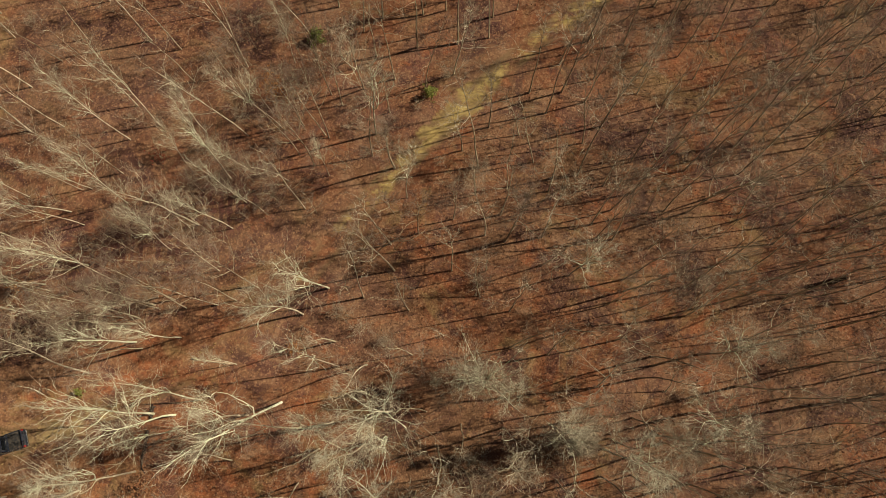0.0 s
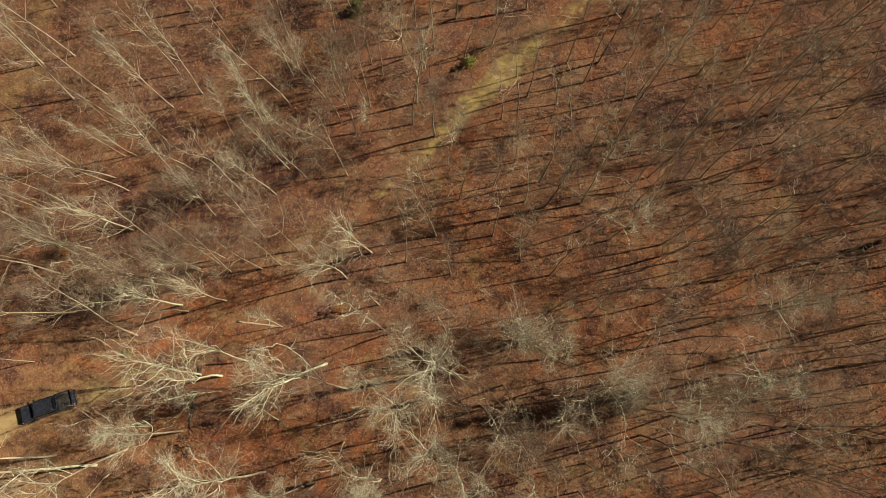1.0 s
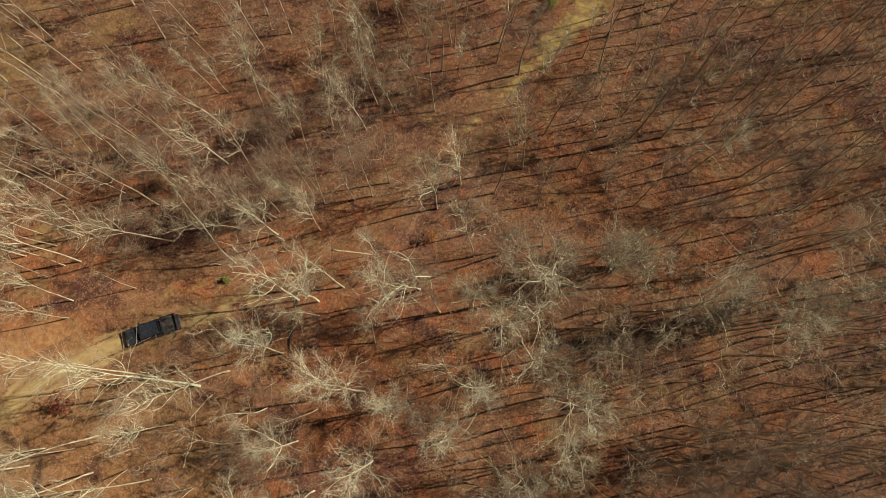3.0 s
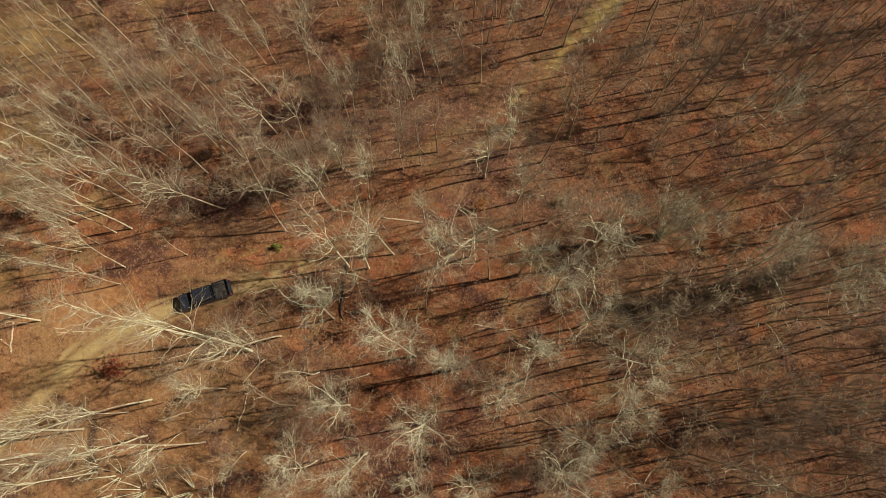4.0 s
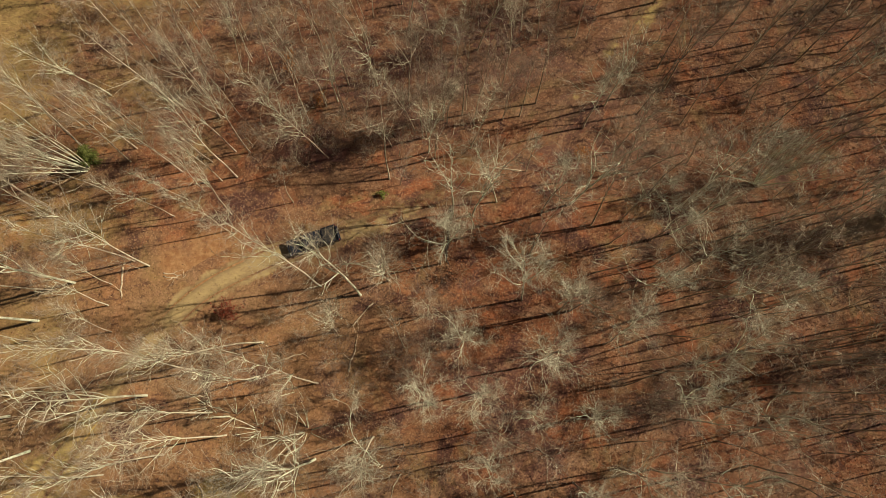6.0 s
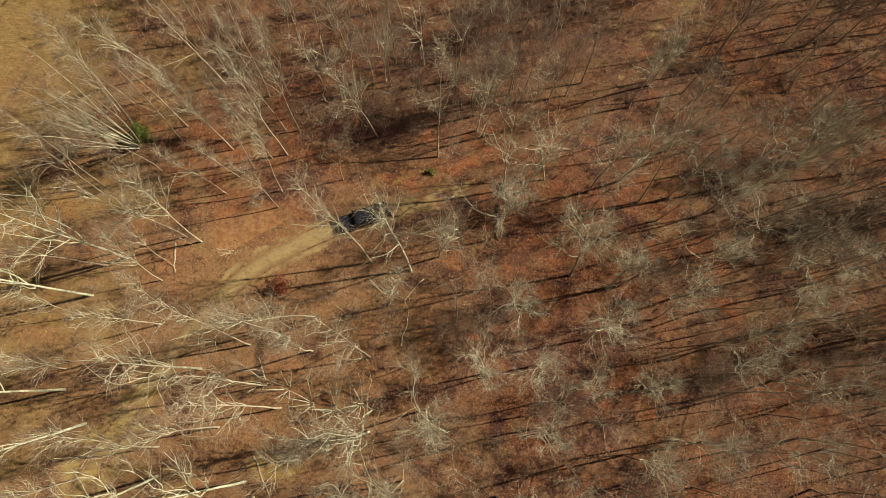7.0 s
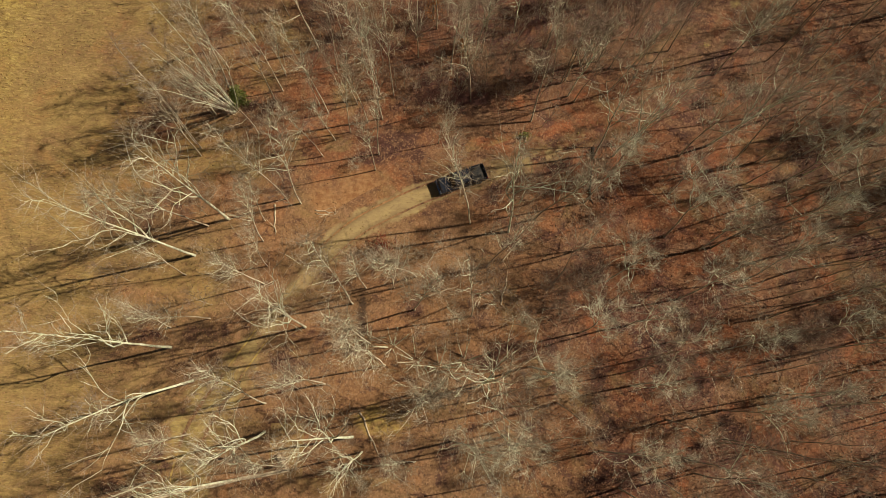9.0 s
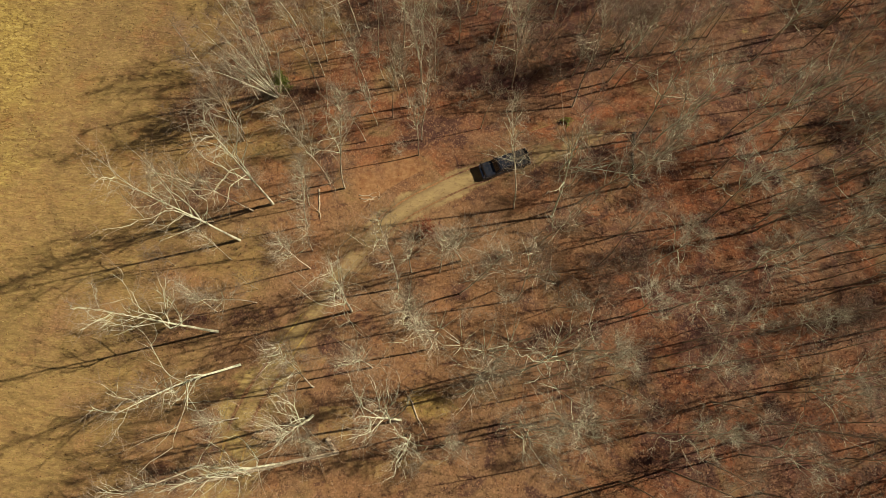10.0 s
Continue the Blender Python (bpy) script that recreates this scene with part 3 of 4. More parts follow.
stand("puff", -1.8, 0.6, 12.6, 0.0, -0.5)
stand("puff", 18.8, -3.1, 16.9, -1.0, -0.5)
stand("puff", 10.6, -6.3, 16.8, 0.6, -1.1)
stand("spreading", -9.4, -5.3, 14.6, 0.2, -0.3)
stand("spreading", -31.5, -3.2, 18.4, -0.6, 0.2)
stand("puff", 8.1, 9.9, 13.6, 0.7, -0.0)
stand("puff", 15.7, -5.1, 14.8, -0.9, 0.8)
stand("puff", 5.3, -5.1, 16.9, 0.4, 0.6)
stand("puff", 20.1, 2.3, 16.1, -0.3, -0.4)
stand("puff", -10.3, -19.1, 14.1, 0.7, -0.7)
stand("puff", -15.9, -28.1, 14.4, -0.2, 0.1)
stand("puff", -20.4, -29.4, 16.5, -0.6, -0.9)
stand("puff", -9.8, -29.0, 15.5, 0.6, 0.4)
stand("puff", -22.5, -3.3, 15.9, -0.2, 0.1)
stand("puff", -14.6, -11.3, 15.1, 0.4, -0.4)
stand("puff", -48.3, -27.4, 15.7, -0.1, 0.3)
stand("puff", -32.6, -33.1, 15.9, 1.3, 0.7)
stand("puff", -41.4, -31.7, 18.2, -1.0, -0.2)
stand("puff", -24.2, -34.0, 14.4, 0.3, -1.1)
stand("puff", -39.2, -25.2, 17.6, 0.5, -0.7)
stand("puff", -29.3, -27.1, 13.7, -0.4, 0.0)
stand("puff", -46.6, -32.1, 16.7, 1.0, -0.1)
stand("puff", -32.8, -8.4, 16.9, 0.1, 0.9)
# pale trees round the small clearing
stand("spreading", -56.2, -31.7, 24.0, -0.8, 2.0)
stand("spreading", -55.3, -33.1, 17.0, -0.5, -1.0)
stand("tall", -59.0, -26.8, 22.0, -0.1, 0.3)
stand("spreading", -67.3, -35.5, 21.0, -1.2, 1.8)
stand("spreading", -64.6, -31.2, 24.0, 0.0, -0.1)
stand("tall", -71.6, -31.4, 17.0, 0.0, 0.4)

# slender trees in the north-west and single ones below the track
stand("tall", -44.5, 2.9, 22.0, -2.0, -2.8)
stand("tall", -64.3, 12.9, 9.0, -0.1, -0.2)
stand("tall", -62.9, -34.4, 17.0, -0.4, 1.2)
stand("tall", -50.2, -34.0, 17.0, -0.5, 0.4)
stand("tall", -58.8, -1.6, 12.0, -0.2, -0.4)
stand("tall", -57.2, -0.7, 14.0, 0.6, 1.0)
stand("tall", -41.1, 19.1, 11.0, -1.5, -0.8)
stand("spreading", -43.7, 9.3, 13.0, -0.3, -0.9)
stand("tall", -25.7, 20.1, 18.0, 0.3, 0.2)
stand("tall", -42.0, 16.8, 16.0, -0.9, -1.6)
stand("tall", -40.1, 19.2, 10.0, -0.5, -0.8)
stand("tall", -55.2, -17.4, 18.0, 0.0, -0.2)


def wood_edge(y):
    """Where the standing wood ends towards the field."""
    return -74.0 + 5.0 * max(0.0, min(1.0, y / 15.0)) + 1.5 * noise.noise((y * 0.2, 3.0, 1.0))


def forest(count, saplings, brush):
    """The rest of the wood: bare poles in the middle and the east, thin pale stems in the north-west, few below the track."""
    rng = random.Random(5)
    made = tries = 0
    while made < count and tries < count * 80:
        tries += 1
        x, y = rng.uniform(-88, 56), rng.uniform(-46, 52)
        west, south = x < -16.0, y < -2.0
        gap = 3.3 if west else 2.4
        middle = -16.0 < x < 18.0 and -3.0 < y < 16.0
        share = 0.35 if middle else (0.05 if x < -38.0 and y < -11.0 else 0.45) if west and south else 0.62 if west else 1.0
        if from_track(x, y) < 3.0 or x < wood_edge(y):
            continue
        if -64 < x < -49 and from_track(x, y) < 5.0:
            continue
        if any((x - a) ** 2 + (y - b) ** 2 < gap * gap for a, b in STANDING) or rng.random() > share:
            continue
        if west and not south:
            kinds = (0.65, 0.05, 0.05, 0.05, 0.20)
        elif west:
            kinds = (0.10, 0.60, 0.10, 0.10, 0.10)
        else:
            kinds = (0.00, 0.54, 0.14, 0.18, 0.14)
        kind = rng.choices(("fill_tall", "pole", "fill_dark", "fill_forked", "fill_puff"), kinds)[0]
        stand(kind, x, y, max(9.0, min(21.0, rng.gauss(15.0, 2.8))), rng.gauss(0, 0.8), rng.gauss(0, 0.8))
        made += 1
    for kind, number, low, high in (("sapling", saplings, 3.0, 8.0), ("brush", brush, 1.4, 3.2)):
        made = 0
        while made < number:
            x, y = rng.uniform(-92, 45), rng.uniform(-42, 46)
            if from_track(x, y) < 2.6 or x < wood_edge(y) - 6:
                continue
            if kind == "brush" and noise.noise((x * 0.06, y * 0.06, 9.0)) < rng.uniform(-0.5, 0.5):
                continue
            stand(kind, x, y, rng.uniform(low, high), rng.gauss(0, 0.3), rng.gauss(0, 0.3))
            made += 1


forest(600, 170, 110)


def thicket(x, y, half_x, half_y, count, kind="sapling", low=3.0, high=6.5):
    """A dense group of young growth."""
    rng = random.Random(int(x * 3 + y * 5))
    for _ in range(count):
        a, r = rng.uniform(0, 6.28), math.sqrt(rng.random())
        px, py = x + half_x * r * math.cos(a), y + half_y * r * math.sin(a)
        if from_track(px, py) > 2.4:
            stand(kind, px, py, rng.uniform(low, high), rng.gauss(0, 0.4), rng.gauss(0, 0.4))


stand("vine", 8.4, -5.4, 13.0, 0.0, 0.3)
# dense crowns added so that deep shade falls on the ground west of them
for place in ((3.5, -18.4, 15.0), (2.0, 13.4, 15.0), (-32.5, 7.2, 13.5), (-9.0, 21.2, 14.5), (-20.0, -13.2, 13.5)):
    stand("dense", *place)
thicket(-48.0, 4.0, 6.0, 2.5, 16)
thicket(-25.0, 17.8, 6.5, 3.0, 16)
thicket(-40.0, 4.4, 4.5, 2.0, 9)
thicket(-30.5, -5.5, 3.0, 1.8, 7)
thicket(-13.0, -22.0, 5.0, 2.2, 11)
thicket(-35.3, -17.0, 3.5, 2.0, 8)
thicket(5.0, -6.0, 5.0, 1.8, 9)
thicket(-20.0, 33.0, 8.0, 4.0, 14)
thicket(7.0, -20.0, 8.0, 5.0, 10, "fill_dark", 13.0, 18.0)
thicket(-35.0, 8.5, 12.0, 4.5, 4, "fill_dark", 11.0, 16.0)
thicket(-45.0, 9.5, 9.0, 5.0, 4, "fill_dark", 11.0, 16.0)
thicket(-27.0, 5.5, 9.0, 4.0, 8, "fill_dark", 11.0, 16.0)
thicket(-44.0, 9.0, 8.0, 5.0, 14)
thicket(-31.5, 13.0, 6.0, 3.0, 14)
thicket(18.0, 10.0, 12.0, 10.0, 7, "fill_dark", 12.0, 18.0)
thicket(17.0, -15.0, 12.0, 7.0, 15, "fill_dark", 12.0, 18.0)
thicket(-20.0, 26.0, 9.0, 5.0, 6, "fill_dark", 12.0, 17.0)

thicket(12.0, -9.0, 16.0, 8.0, 7, "fill_puff", 12.0, 16.0)
thicket(22.0, 13.0, 12.0, 10.0, 6, "fill_puff", 12.0, 16.0)
thicket(-26.0, -30.0, 7.0, 6.0, 5, "fill_dark", 12.0, 16.0)
thicket(-37.0, -30.0, 6.0, 5.0, 6, "fill_dark", 12.0, 16.0)

# slender pale trees close together above the bend of the track
thicket(-61.0, 12.0, 11.0, 11.0, 17, "fill_tall", 11.0, 19.0)
thicket(-48.0, 16.0, 9.0, 9.0, 8, "fill_tall", 10.0, 16.0)
thicket(-71.0, 0.0, 3.5, 10.0, 6, "fill_tall", 13.0, 20.0)

# ---- splayed saplings below the track ----
stand("splayed", -48.0, -25.2, 5.2, 0.0, 0.6)
stand("splayed", -50.2, -24.6, 4.6, -0.3, 0.5)
stand("splayed", -45.5, -24.6, 5.4, 0.2, 0.7)
stand("splayed", -52.6, -23.2, 4.4, -0.4, 0.4)
stand("splayed", -47.0, -25.8, 4.0, 0.2, -0.8)
stand("splayed", -44.3, -33.7, 4.8, 0.3, -0.4)
stand("splayed", -55.0, -22.4, 4.2, -0.2, 0.5)


# ---- fallen wood ----
def pale_wood():
    n = Nodes("weathered_wood", 0.8)
    a = n.noise(6.0, 4.0, 0.7)
    c = n.mix(n.ramp(a, 0.35, 0.65), (0.34, 0.25, 0.16), (0.60, 0.50, 0.36))
    return n.done(c, a, 0.02, 0.6)


FALLEN = pale_wood()
DARK_WOOD = bark_material("dark_wood", (0.060, 0.040, 0.030), (0.028, 0.018, 0.015), (0.075, 0.055, 0.035))


def log(x0, y0, x1, y1, radius, lift=0.0, stubs=2, wood_material=None, label="weathered pale log lying on fallen leaves"):
    """A fallen trunk that lies on the leaves, with the stubs of its limbs."""
    rng = random.Random(int(x0 * 31 + y0 * 17))
    wood = Wood()
    a, b = Vector((x0, y0, rise(x0, y0) + radius * 0.8)), Vector((x1, y1, rise(x1, y1) + radius * 0.8 + lift))
    pts = [a.lerp(b, i / 6) + Vector((rng.gauss(0, 0.05), rng.gauss(0, 0.05), 0.0)) for i in range(7)]
    wood.tube(pts, [radius * (1 - 0.45 * i / 6) for i in range(7)], 7)
    centre = len(wood.verts)
    wood.verts.append(tuple(a))
    wood.faces += [(centre, (k + 1) % 7, k) for k in range(7)]
    root = new("fallen_log")
    mesh_object("trunk", wood.verts, wood.faces, wood_material or FALLEN, root, True)
    for k in range(stubs):
        at, d = along(pts, rng.uniform(0.35, 0.95))
        stub = Wood()
        way = d + Vector((rng.gauss(0, 0.8), rng.gauss(0, 0.8), 0.35))
        stub.tube(wander(rng, at, way, rng.uniform(0.5, 1.6), 3, 0.2, 0.0), [radius * 0.4, radius * 0.3, radius * 0.2, 0.0], 5)
        mesh_object("branch_stub", stub.verts, stub.faces, wood_material or FALLEN, root)
    return tagged(root, label, "log", "fallen logs")


log(-64.7, -8.7, -64.5, -12.1, 0.10)
log(-60.6, -9.3, -58.4, -9.6, 0.07, stubs=2)
log(-60.5, -9.7, -58.6, -9.9, 0.06, stubs=2)
log(-60.2, -10.1, -58.9, -9.5, 0.05, stubs=1)
log(-41.8, -19.1, -41.0, -16.1, 0.09)
log(-49.4, -18.3, -45.9, -17.2, 0.08)
log(-55.6, -29.4, -53.6, -33.5, 0.10)
log(-63.2, -33.4, -62.2, -34.5, 0.26, stubs=0)
log(-62.0, -34.6, -75.5, -37.2, 0.20, 0.5, 7)
log(-57.3, -21.4, -55.6, -21.4, 0.08)
log(-28.3, 2.0, -24.1, 1.4, 0.10, stubs=3)
log(-44.8, -31.9, -43.5, -34.4, 0.08)
log(-39.5, -12.3, -41.9, -15.0, 0.08)
# two dark logs set along a dark strip of unknown make
log(-31.9, -4.7, -32.2, -8.3, 0.17, 0.0, 1, DARK_WOOD, "dark log lying beside the track")
log(-31.6, -2.5, -31.7, -3.9, 0.20, 0.1, 1, DARK_WOOD, "dark stump end beside the track")


def stump(x, y, height, radius, label):
    """The broken foot of a dead tree: a tapered, dark trunk with splinters round its hollow top."""
    rng = random.Random(int(x * 7 + y * 3))
    root = new("tree_stump")
    root.matrix_basis = Matrix.Translation((x, y, rise(x, y)))
    foot = Wood()
    foot.tube([Vector((0, 0, -0.1)), Vector((0.02, 0, height * 0.4)), Vector((0.05, 0.03, height * 0.85)), Vector((0.05, 0.03, height * 0.8))], [radius * 1.35, radius, radius * 0.9, 0.0], 9)
    mesh_object("trunk", foot.verts, foot.faces, DARK_WOOD, root, True)
    for k in range(6):
        a = k * 1.05 + rng.uniform(-0.2, 0.2)
        at = Vector((0.05 + radius * 0.75 * math.cos(a), 0.03 + radius * 0.75 * math.sin(a), height * 0.8))
        splinter = Wood()
        splinter.tube([at, at + Vector((0.02, 0.01, height * rng.uniform(0.08, 0.2))), at + Vector((0.03, 0.0, height * rng.uniform(0.2, 0.32)))], [radius * 0.3, radius * 0.2, 0.0], 5)
        mesh_object("splinter", splinter.verts, splinter.faces, DARK_WOOD, root)
    return tagged(root, label, "stump")


stump(33.4, 9.2, 2.4, 0.22, "dark broken snag standing among fallen leaves")
stump(15.2, -19.0, 0.6, 0.42, "low dark stump among fallen leaves")


# ---- saplings that keep their leaves, and evergreens ----
def leaf_material(name, one, two, three):
    """Thin leaves, each of its own tone, that let part of the light through."""
    n = Nodes(name, 0.75)
    pick = n.chance(True)
    c = n.mix(n.ramp(pick, 0.2, 0.6), one, two)
    c = n.mix(n.ramp(pick, 0.75, 0.95), c, three)
    through_leaf = n.tree.nodes.new("ShaderNodeBsdfTranslucent")
    n.put(c, through_leaf.inputs["Color"])
    both = n.tree.nodes.new("ShaderNodeMixShader")
    both.inputs[0].default_value = 0.4
    n.put(n.shader.outputs[0], both.inputs[1])
    n.put(through_leaf.outputs[0], both.inputs[2])
    n.put(both.outputs[0], n.tree.nodes["Material Output"].inputs["Surface"])
    return n.done(c)


ORANGE_LEAF = leaf_material("dry_beech_leaf", (0.30, 0.11, 0.030), (0.42, 0.18, 0.055), (0.50, 0.28, 0.11))
RUSSET_LEAF = leaf_material("russet_leaf", (0.25, 0.10, 0.050), (0.34, 0.15, 0.075), (0.42, 0.22, 0.11))
RED_LEAF = leaf_material("red_leaf", (0.20, 0.045, 0.025), (0.28, 0.075, 0.040), (0.34, 0.13, 0.07))
GREEN_LEAF = leaf_material("cedar_leaf", (0.13, 0.165, 0.038), (0.21, 0.235, 0.060), (0.30, 0.30, 0.10))
LIME_LEAF = leaf_material("lime_leaf", (0.19, 0.215, 0.045), (0.27, 0.29, 0.070), (0.36, 0.36, 0.11))


def leafy(name, x, y, height, width, material, label, category, count, evergreen=False):
    """A small tree or bush: a stem with side branches, and many single leaves in an uneven crown."""
    rng = random.Random(int(x * 13 + y * 7))
    stem, leaves = Wood(), Wood()
    pts = wander(rng, Vector((0, 0, -0.1)), Vector((rng.gauss(0, 0.05), rng.gauss(0, 0.05), 1)), height, 6, 0.06, 0.02)
    stem.tube(pts, [0.05 * height / 3 * (1 - 0.85 * i / 6) for i in range(7)], 6)
    limbs = 16
    for k in range(limbs):
        u = 0.12 + 0.85 * k / limbs
        at, d = along(pts, u)
        t = k * 2.4 + rng.gauss(0, 0.3)
        length = width * (1.1 - u if evergreen else 0.9 * math.sin(math.pi * (0.25 + 0.7 * u))) * rng.uniform(0.6, 1.2)
        bp = wander(rng, at, Vector((math.cos(t), math.sin(t), 0.15 if evergreen else 0.6)), max(0.2, length), 3, 0.2, 0.02)
        stem.tube(bp, [0.018, 0.014, 0.010, 0.0], 3)
        for _ in range(count // limbs):
            p, _d = along(bp, rng.uniform(0.1, 1.0))
            p = p + Vector((rng.gauss(0, 0.13), rng.gauss(0, 0.13), rng.gauss(0, 0.13))) * width
            a = Vector((rng.gauss(0, 1), rng.gauss(0, 1), rng.gauss(0, 0.6))).normalized() * rng.uniform(0.06, 0.13)
            b = a.cross(Vector((rng.gauss(0, 1), rng.gauss(0, 1), rng.gauss(0, 1)))).normalized() * a.length * 0.6
            i = len(leaves.verts)
            leaves.verts += [tuple(p - a), tuple(p + b), tuple(p + a), tuple(p - b)]
            leaves.faces.append((i, i + 1, i + 2, i + 3))
    root = new(name)
    root.matrix_basis = Matrix.Translation((x, y, rise(x, y)))
    mesh_object("trunk", stem.verts, stem.faces, GREY_BARK, root)
    tagged(mesh_object("foliage", leaves.verts, leaves.faces, material, root), kind="stuff")
    return tagged(root, label, category)


leafy("beech_sapling", -21.6, 29.0, 4.5, 2.0, ORANGE_LEAF, "small beech that keeps its dry orange leaves", "sapling", 480)
leafy("beech_sapling", -48.8, 12.6, 4.0, 1.6, ORANGE_LEAF, "small beech that keeps its dry orange leaves", "sapling", 380)
leafy("beech_sapling", -45.7, 8.9, 3.0, 1.2, ORANGE_LEAF, "small beech that keeps its dry orange leaves", "sapling", 350)
leafy("beech_sapling", -18.4, 2.9, 2.4, 1.0, ORANGE_LEAF, "small beech that keeps its dry orange leaves", "sapling", 200)
leafy("beech_sapling", -30.8, -9.6, 3.2, 2.2, RUSSET_LEAF, "small tree that keeps its dull russet leaves", "sapling", 480)
leafy("red_bush", -53.6, -13.3, 1.8, 1.8, RED_LEAF, "low bush with dark red dry leaves", "bush", 600)
leafy("red_bush", -33.0, 22.4, 1.8, 1.5, RED_LEAF, "low bush with dark red dry leaves", "bush", 190)
leafy("evergreen_bush", -69.0, 2.4, 2.5, 1.45, GREEN_LEAF, "small dark green evergreen at the forest edge", "bush", 2200, True)
leafy("evergreen_bush", -17.7, 35.8, 2.2, 1.3, GREEN_LEAF, "small dark green evergreen among bare trees", "bush", 1400, True)
leafy("green_bush", -5.5, 29.3, 1.8, 1.1, LIME_LEAF, "bright yellow-green bush beside the track", "bush", 520, True)
leafy("green_bush", -38.8, -1.2, 1.0, 0.8, LIME_LEAF, "bright yellow-green bush beside the track", "bush", 160, True)


# ---- pickup truck on the track ----
def plain(name, colour, roughness, metal=0.0, grit=0.0):
    n = Nodes(name, roughness)
    n.shader.inputs["Metallic"].default_value = metal
    n.shader.inputs["Specular IOR Level"].default_value = 0.5
    a = n.noise(4.0, 4.0, 0.65)
    return n.done(n.mix(n.sums("MULTIPLY", n.ramp(a, 0.4, 0.7), grit), colour, (0.16, 0.12, 0.085)))


PAINT = plain("black_blue_paint", (0.020, 0.025, 0.040), 0.22, 0.0, 0.18)
GLASS = plain("tinted_glass", (0.006, 0.007, 0.009), 0.06)
RUBBER = plain("tyre_rubber", (0.015, 0.015, 0.015), 0.9, 0.0, 0.4)
STEEL = plain("bright_metal", (0.62, 0.62, 0.62), 0.22, 1.0)
LINER = plain("bed_liner", (0.025, 0.025, 0.027), 0.75, 0.0, 0.5)
RED_LENS = plain("red_lens", (0.35, 0.012, 0.010), 0.2)
CLEAR_LENS = plain("clear_lens", (0.75, 0.76, 0.78), 0.12)


def block(bm, x0, x1, y, z0, z1, top=(0.0, 0.0, 0.0), bevel=0.04, side=None):
    """A bevelled block from x0 to x1, as wide as 2 y or between the two sides given; top: how far its top draws in at the rear, the front and the sides."""
    y0, y1 = side or (-y, y)
    r, f, w = top
    p = [(x0, y0, z0), (x1, y0, z0), (x1, y1, z0), (x0, y1, z0), (x0 + r, y0 + w, z1), (x1 - f, y0 + w, z1), (x1 - f, y1 - w, z1), (x0 + r, y1 - w, z1)]
    v = [bm.verts.new(q) for q in p]
    faces = [bm.faces.new([v[i] for i in f4]) for f4 in ((3, 2, 1, 0), (4, 5, 6, 7), (0, 1, 5, 4), (1, 2, 6, 5), (2, 3, 7, 6), (3, 0, 4, 7))]
    if bevel:
        bmesh.ops.bevel(bm, geom=list({e for f4 in faces for e in f4.edges}), offset=bevel, segments=2, affect="EDGES")


def part(name, bm, material, parent, label=""):
    me = bpy.data.meshes.new(name)
    bm.to_mesh(me)
    bm.free()
    me.materials.append(material)
    ob = new(name, me)
    ob.parent = parent
    return tagged(ob, label)


def blocks(name, material, parent, *shapes, label=""):
    bm = bmesh.new()
    for args, words in shapes:
        block(bm, *args, **words)
    return part(name, bm, material, parent, label)


def wheel(parent, x, y):
    bm = bmesh.new()
    ring, sides = [(0.24, -0.13), (0.36, -0.13), (0.40, -0.09), (0.40, 0.09), (0.36, 0.13), (0.24, 0.13)], 28
    rows = [[bm.verts.new((r * math.cos(6.2832 * k / sides), w, r * math.sin(6.2832 * k / sides))) for r, w in ring] for k in range(sides)]
    for k in range(sides):
        for j in range(len(ring)):
            a, b = rows[k], rows[(k + 1) % sides]
            bm.faces.new((a[j], b[j], b[(j + 1) % 6], a[(j + 1) % 6]))
    tyre = part("tyre", bm, RUBBER, None)
    bm = bmesh.new()
    bmesh.ops.create_cone(bm, cap_ends=True, segments=20, radius1=0.25, radius2=0.22, depth=0.18, matrix=Matrix.Rotation(radians(90), 4, "X"))
    rim = part("rim", bm, STEEL, None, "dull metal rim")
    hub = new("wheel")
    hub.parent = parent
    hub.location = (x, y, 0.40)
    tyre.parent = rim.parent = hub


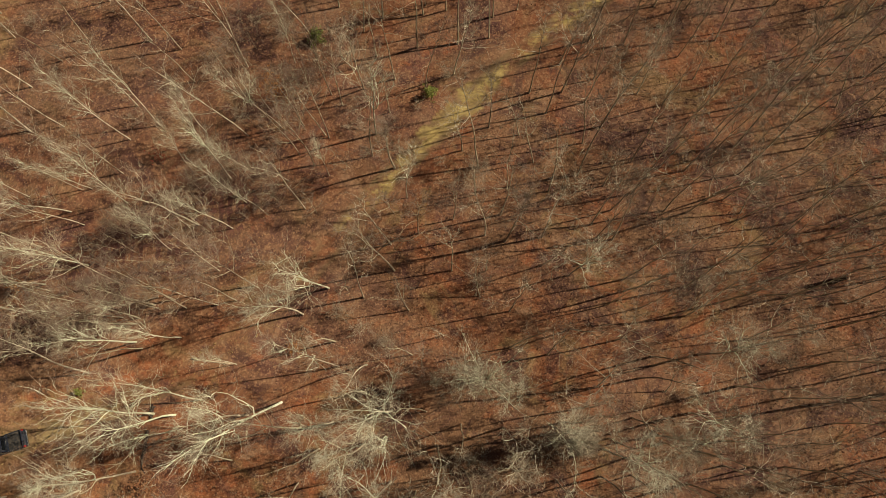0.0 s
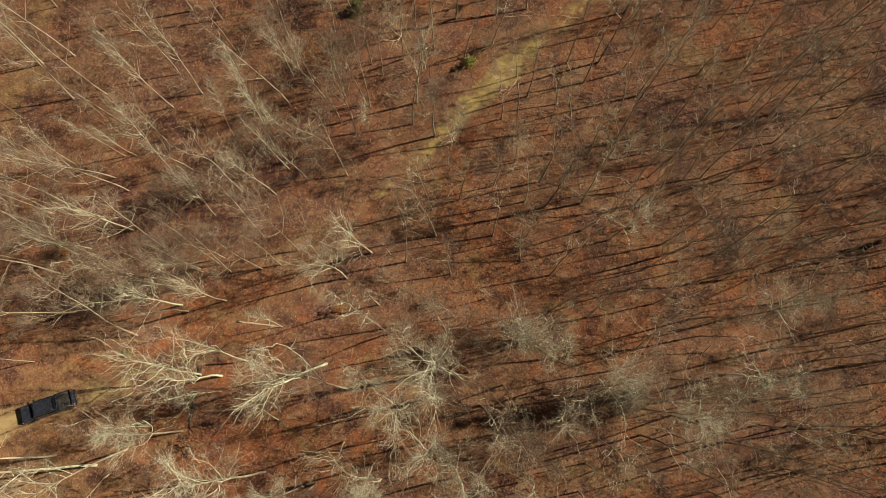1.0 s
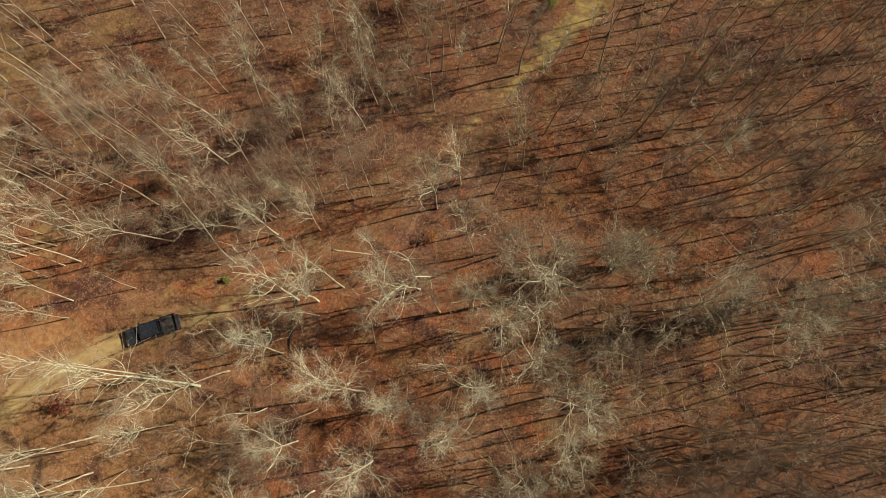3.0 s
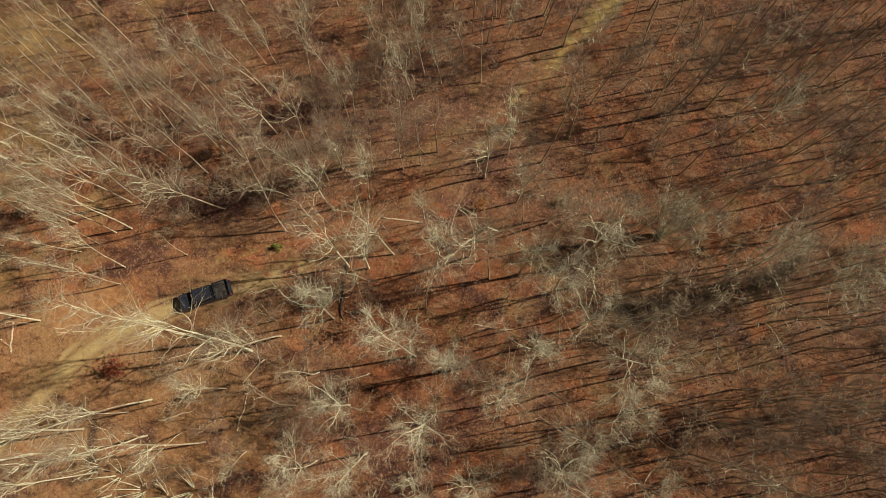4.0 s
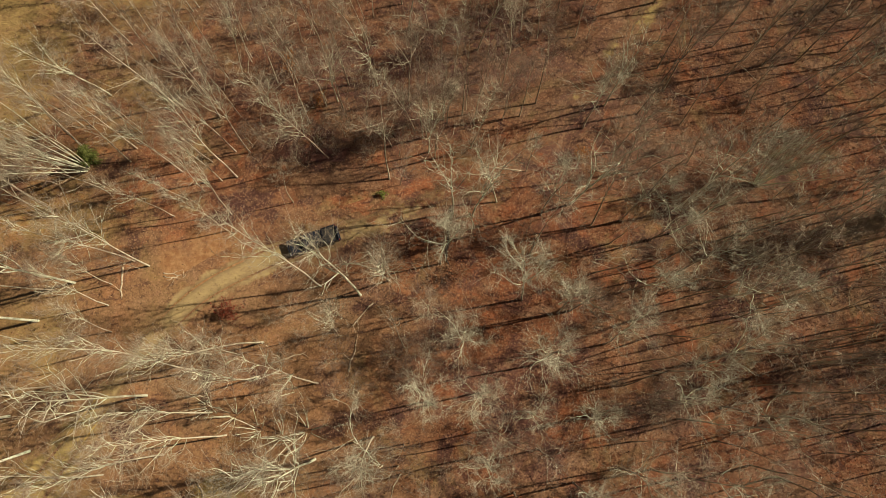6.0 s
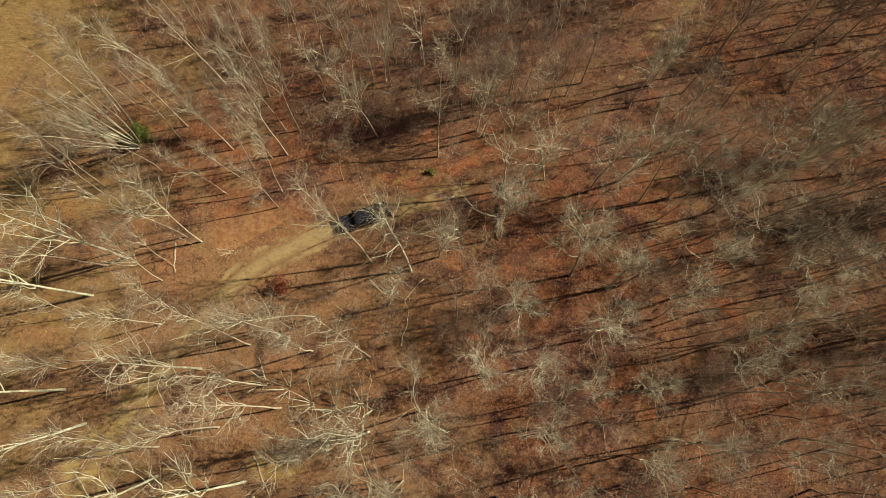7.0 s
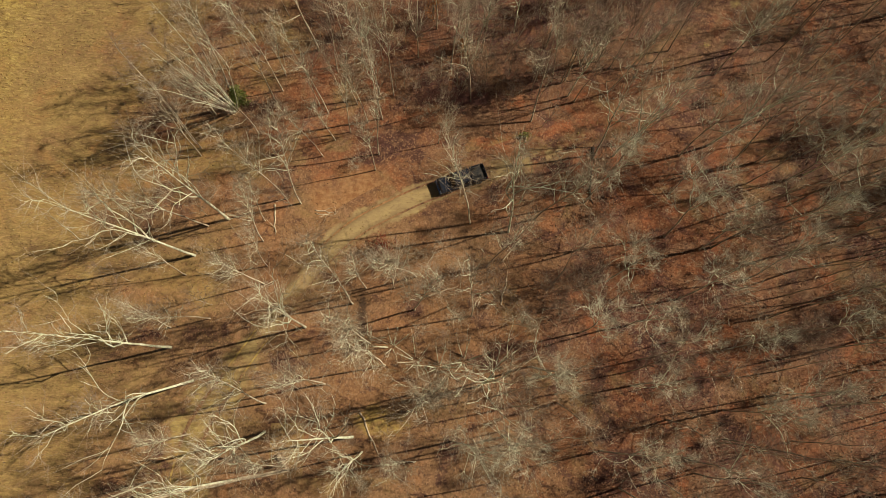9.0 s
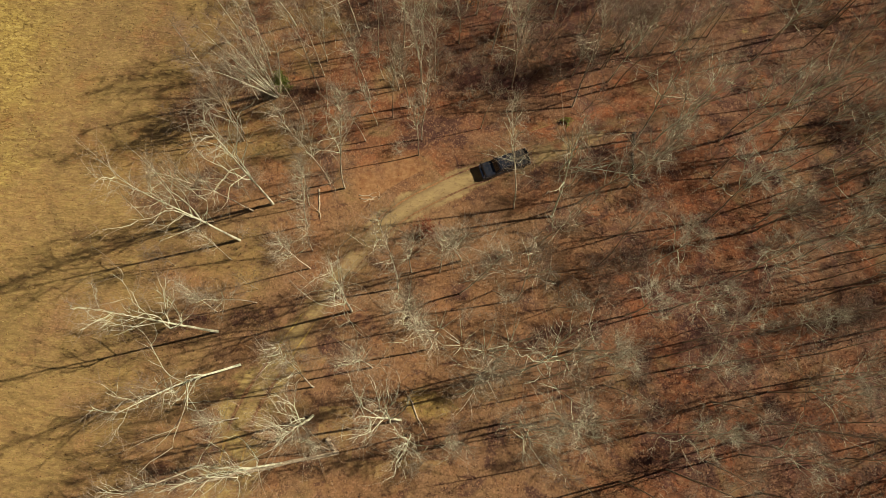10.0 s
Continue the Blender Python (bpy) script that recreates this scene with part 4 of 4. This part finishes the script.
def pickup(x, y, heading):
    car = new("pickup_truck")
    car.matrix_basis = Matrix.Translation((x, y, rise(x, y) + 0.02)) @ pose(0, 0, 0, 0, 0, heading)
    blocks("body", PAINT, car, ((-2.85, 2.80, 0.96, 0.45, 1.02), dict(top=(0.02, 0.10, 0.05), bevel=0.07)))
    blocks("hood", PAINT, car, ((1.25, 2.72, 0.90, 1.00, 1.20), dict(top=(0.0, 0.14, 0.10), bevel=0.05)))
    blocks("cab", PAINT, car, ((-1.15, 1.55, 0.90, 1.00, 1.88), dict(top=(0.16, 0.62, 0.16), bevel=0.06)))
    blocks("roof_panel", PAINT, car, ((-0.90, 0.86, 0.68, 1.87, 1.91), dict(bevel=0.015)))
    for y0, y1 in ((-0.96, -0.88), (0.88, 0.96)):
        blocks("bed_side", PAINT, car, ((-2.82, -1.18, 0.0, 1.00, 1.36), dict(side=(y0, y1), bevel=0.025)))
    blocks("bed_front", PAINT, car, ((-1.26, -1.18, 0.88, 1.00, 1.36), dict(bevel=0.02)))
    blocks("tailgate", PAINT, car, ((-2.86, -2.79, 0.88, 0.72, 1.36), dict(bevel=0.025)), label="raised dark tailgate")
    blocks("bed_floor", LINER, car, ((-2.79, -1.26, 0.88, 1.02, 1.06), dict(bevel=0.0)), label="worn dark bed liner")
    bm = bmesh.new()
    for k in range(9):
        block(bm, -2.76, -1.29, 0, 1.06, 1.075, bevel=0.0, side=(-0.82 + k * 0.2, -0.74 + k * 0.2))
    part("liner_ribs", bm, LINER, car)
    glass = bmesh.new()
    v = [glass.verts.new(p) for p in ((1.50, -0.78, 1.10), (1.50, 0.78, 1.10), (0.97, 0.68, 1.83), (0.97, -0.68, 1.83), (1.52, -0.78, 1.12), (1.52, 0.78, 1.12), (0.99, 0.68, 1.85), (0.99, -0.68, 1.85))]
    for f4 in ((4, 5, 6, 7), (3, 2, 1, 0), (0, 1, 5, 4), (1, 2, 6, 5), (2, 3, 7, 6), (3, 0, 4, 7)):
        glass.faces.new([v[i] for i in f4])
    part("windshield", glass, GLASS, car)
    blocks("rear_window", GLASS, car, ((-1.13, -1.08, 0.66, 1.40, 1.78), dict(top=(0.07, -0.07, 0.03), bevel=0.01)))
    for sign in (-1, 1):
        for x0, x1 in ((-0.95, 0.02), (0.10, 1.08)):
            a, b = sorted((sign * 0.86, sign * 0.885))
            blocks("side_window", GLASS, car, ((x0, x1, 0.0, 1.20, 1.50), dict(side=(a, b), bevel=0.008)))
        a, b = sorted((sign * 0.93, sign * 1.14))
        blocks("mirror", PAINT, car, ((0.98, 1.12, 0.0, 1.16, 1.34), dict(side=(a, b), bevel=0.03)))
        a, b = sorted((sign * 0.55, sign * 0.88))
        blocks("headlight", CLEAR_LENS, car, ((2.70, 2.79, 0.0, 0.80, 0.97), dict(side=(a, b), bevel=0.02)))
        a, b = sorted((sign * 0.80, sign * 0.95))
        blocks("taillight", RED_LENS, car, ((-2.885, -2.84, 0.0, 0.85, 1.22), dict(side=(a, b), bevel=0.01)))
        for at in (-1.85, 1.75):
            wheel(car, at, sign * 0.84)
    blocks("front_bumper", STEEL, car, ((2.78, 2.92, 0.92, 0.45, 0.66), dict(bevel=0.04)), label="bright metal bumper")
    blocks("rear_bumper", STEEL, car, ((-3.02, -2.86, 0.90, 0.48, 0.66), dict(bevel=0.03)), label="bright metal bumper")
    blocks("cab_rail", STEEL, car, ((-1.24, -1.19, 0.80, 1.37, 1.41), dict(bevel=0.01)), label="bright rail behind the cab")
    car.scale = (0.90, 0.88, 0.90)
    return tagged(car, "black crew-cab pickup truck on the dirt track", "truck")


pickup(-45.6, -6.2, 199.0)


# ---- loose leaves and grass blades ----
def scattered(name, count, keep, size, tilt, width, material, label, category, span=(-98, 42)):
    """Very many small blades in one mesh, strewn over the ground where keep allows it."""
    rng = np.random.default_rng(21)
    x, y = rng.uniform(*span, count), rng.uniform(-43, 47, count)
    good = [keep(a, b) > r for a, b, r in zip(x, y, rng.random(count))]
    x, y = x[good], y[good]
    n = len(x)
    z = np.array([rise(a, b) for a, b in zip(x, y)]) + rng.uniform(-0.01, 0.02, n)
    spin, lean, long = rng.uniform(0, 6.2832, n), rng.uniform(*tilt, n), rng.uniform(*size, n)
    along_x, along_y, along_z = np.cos(spin) * np.cos(lean) * long, np.sin(spin) * np.cos(lean) * long, np.sin(lean) * long
    across_x, across_y = -np.sin(spin) * long * width, np.cos(spin) * long * width
    wave = rng.normal(0, 0.7, n) * long * width
    v = np.empty((n, 4, 3))
    v[:, 0] = np.stack((x, y, z), 1)
    v[:, 1] = np.stack((x + along_x * 0.55 + across_x, y + along_y * 0.55 + across_y, z + along_z * 0.55 + wave), 1)
    v[:, 2] = np.stack((x + along_x, y + along_y, z + along_z), 1)
    v[:, 3] = np.stack((x + along_x * 0.55 - across_x, y + along_y * 0.55 - across_y, z + along_z * 0.55 - wave), 1)
    me = bpy.data.meshes.new(name)
    me.vertices.add(4 * n), me.loops.add(4 * n), me.polygons.add(n)
    me.vertices.foreach_set("co", v.ravel())
    me.loops.foreach_set("vertex_index", np.arange(4 * n))
    me.polygons.foreach_set("loop_start", np.arange(0, 4 * n, 4))
    me.update(calc_edges=True)
    me.materials.append(material)
    return tagged(new(name, me), label, category, kind="stuff")


def fallen_leaf_material():
    """Loose leaves take the tone of the litter round them, each a little paler or darker."""
    n = Nodes("fallen_leaf", 0.8)
    litter(n)
    pick = n.chance(True)
    c = n.mix(n.ramp(pick, 0.0, 0.5), (0.080, 0.038, 0.020), n.tone)
    c = n.mix(n.sums("MULTIPLY", n.ramp(pick, 0.70, 1.0), 0.8), c, (0.36, 0.20, 0.095))
    return n.done(c)


FALLEN_LEAF = fallen_leaf_material()
STRAW = leaf_material("straw", (0.22, 0.13, 0.045), (0.36, 0.25, 0.085), (0.48, 0.36, 0.15))


def on_field(x, y):
    return max(0.0, min(1.0, 0.5 + (field_edge(y) - x) / 9.0))


def leaf_share(x, y):
    return (1.0 - min(1.0, 1.6 * on_field(x, y))) * max(0.05, min(1.0, (from_track(x, y) - 1.2) / 3.0))


def grass_share(x, y):
    return max(0.55 if from_track(x, y) < 1.6 else 0.0, 0.3 * max(0.0, min(1.0, (-60 - x) / 30)))


scattered("fallen_leaves", 95000, leaf_share, (0.10, 0.19), (0.15, 1.1), 0.38, FALLEN_LEAF, "loose dry brown leaves strewn over the ground", "leaves")
scattered("grass_blades", 70000, grass_share, (0.15, 0.36), (0.2, 1.0), 0.11, STRAW, "dry yellow grass blades on field and track", "grass", (-98, -20))
scattered("meadow_grass", 60000, on_field, (0.18, 0.40), (0.1, 0.6), 0.14, STRAW, "dense dry yellow grass of the field", "grass", (-106, -80))
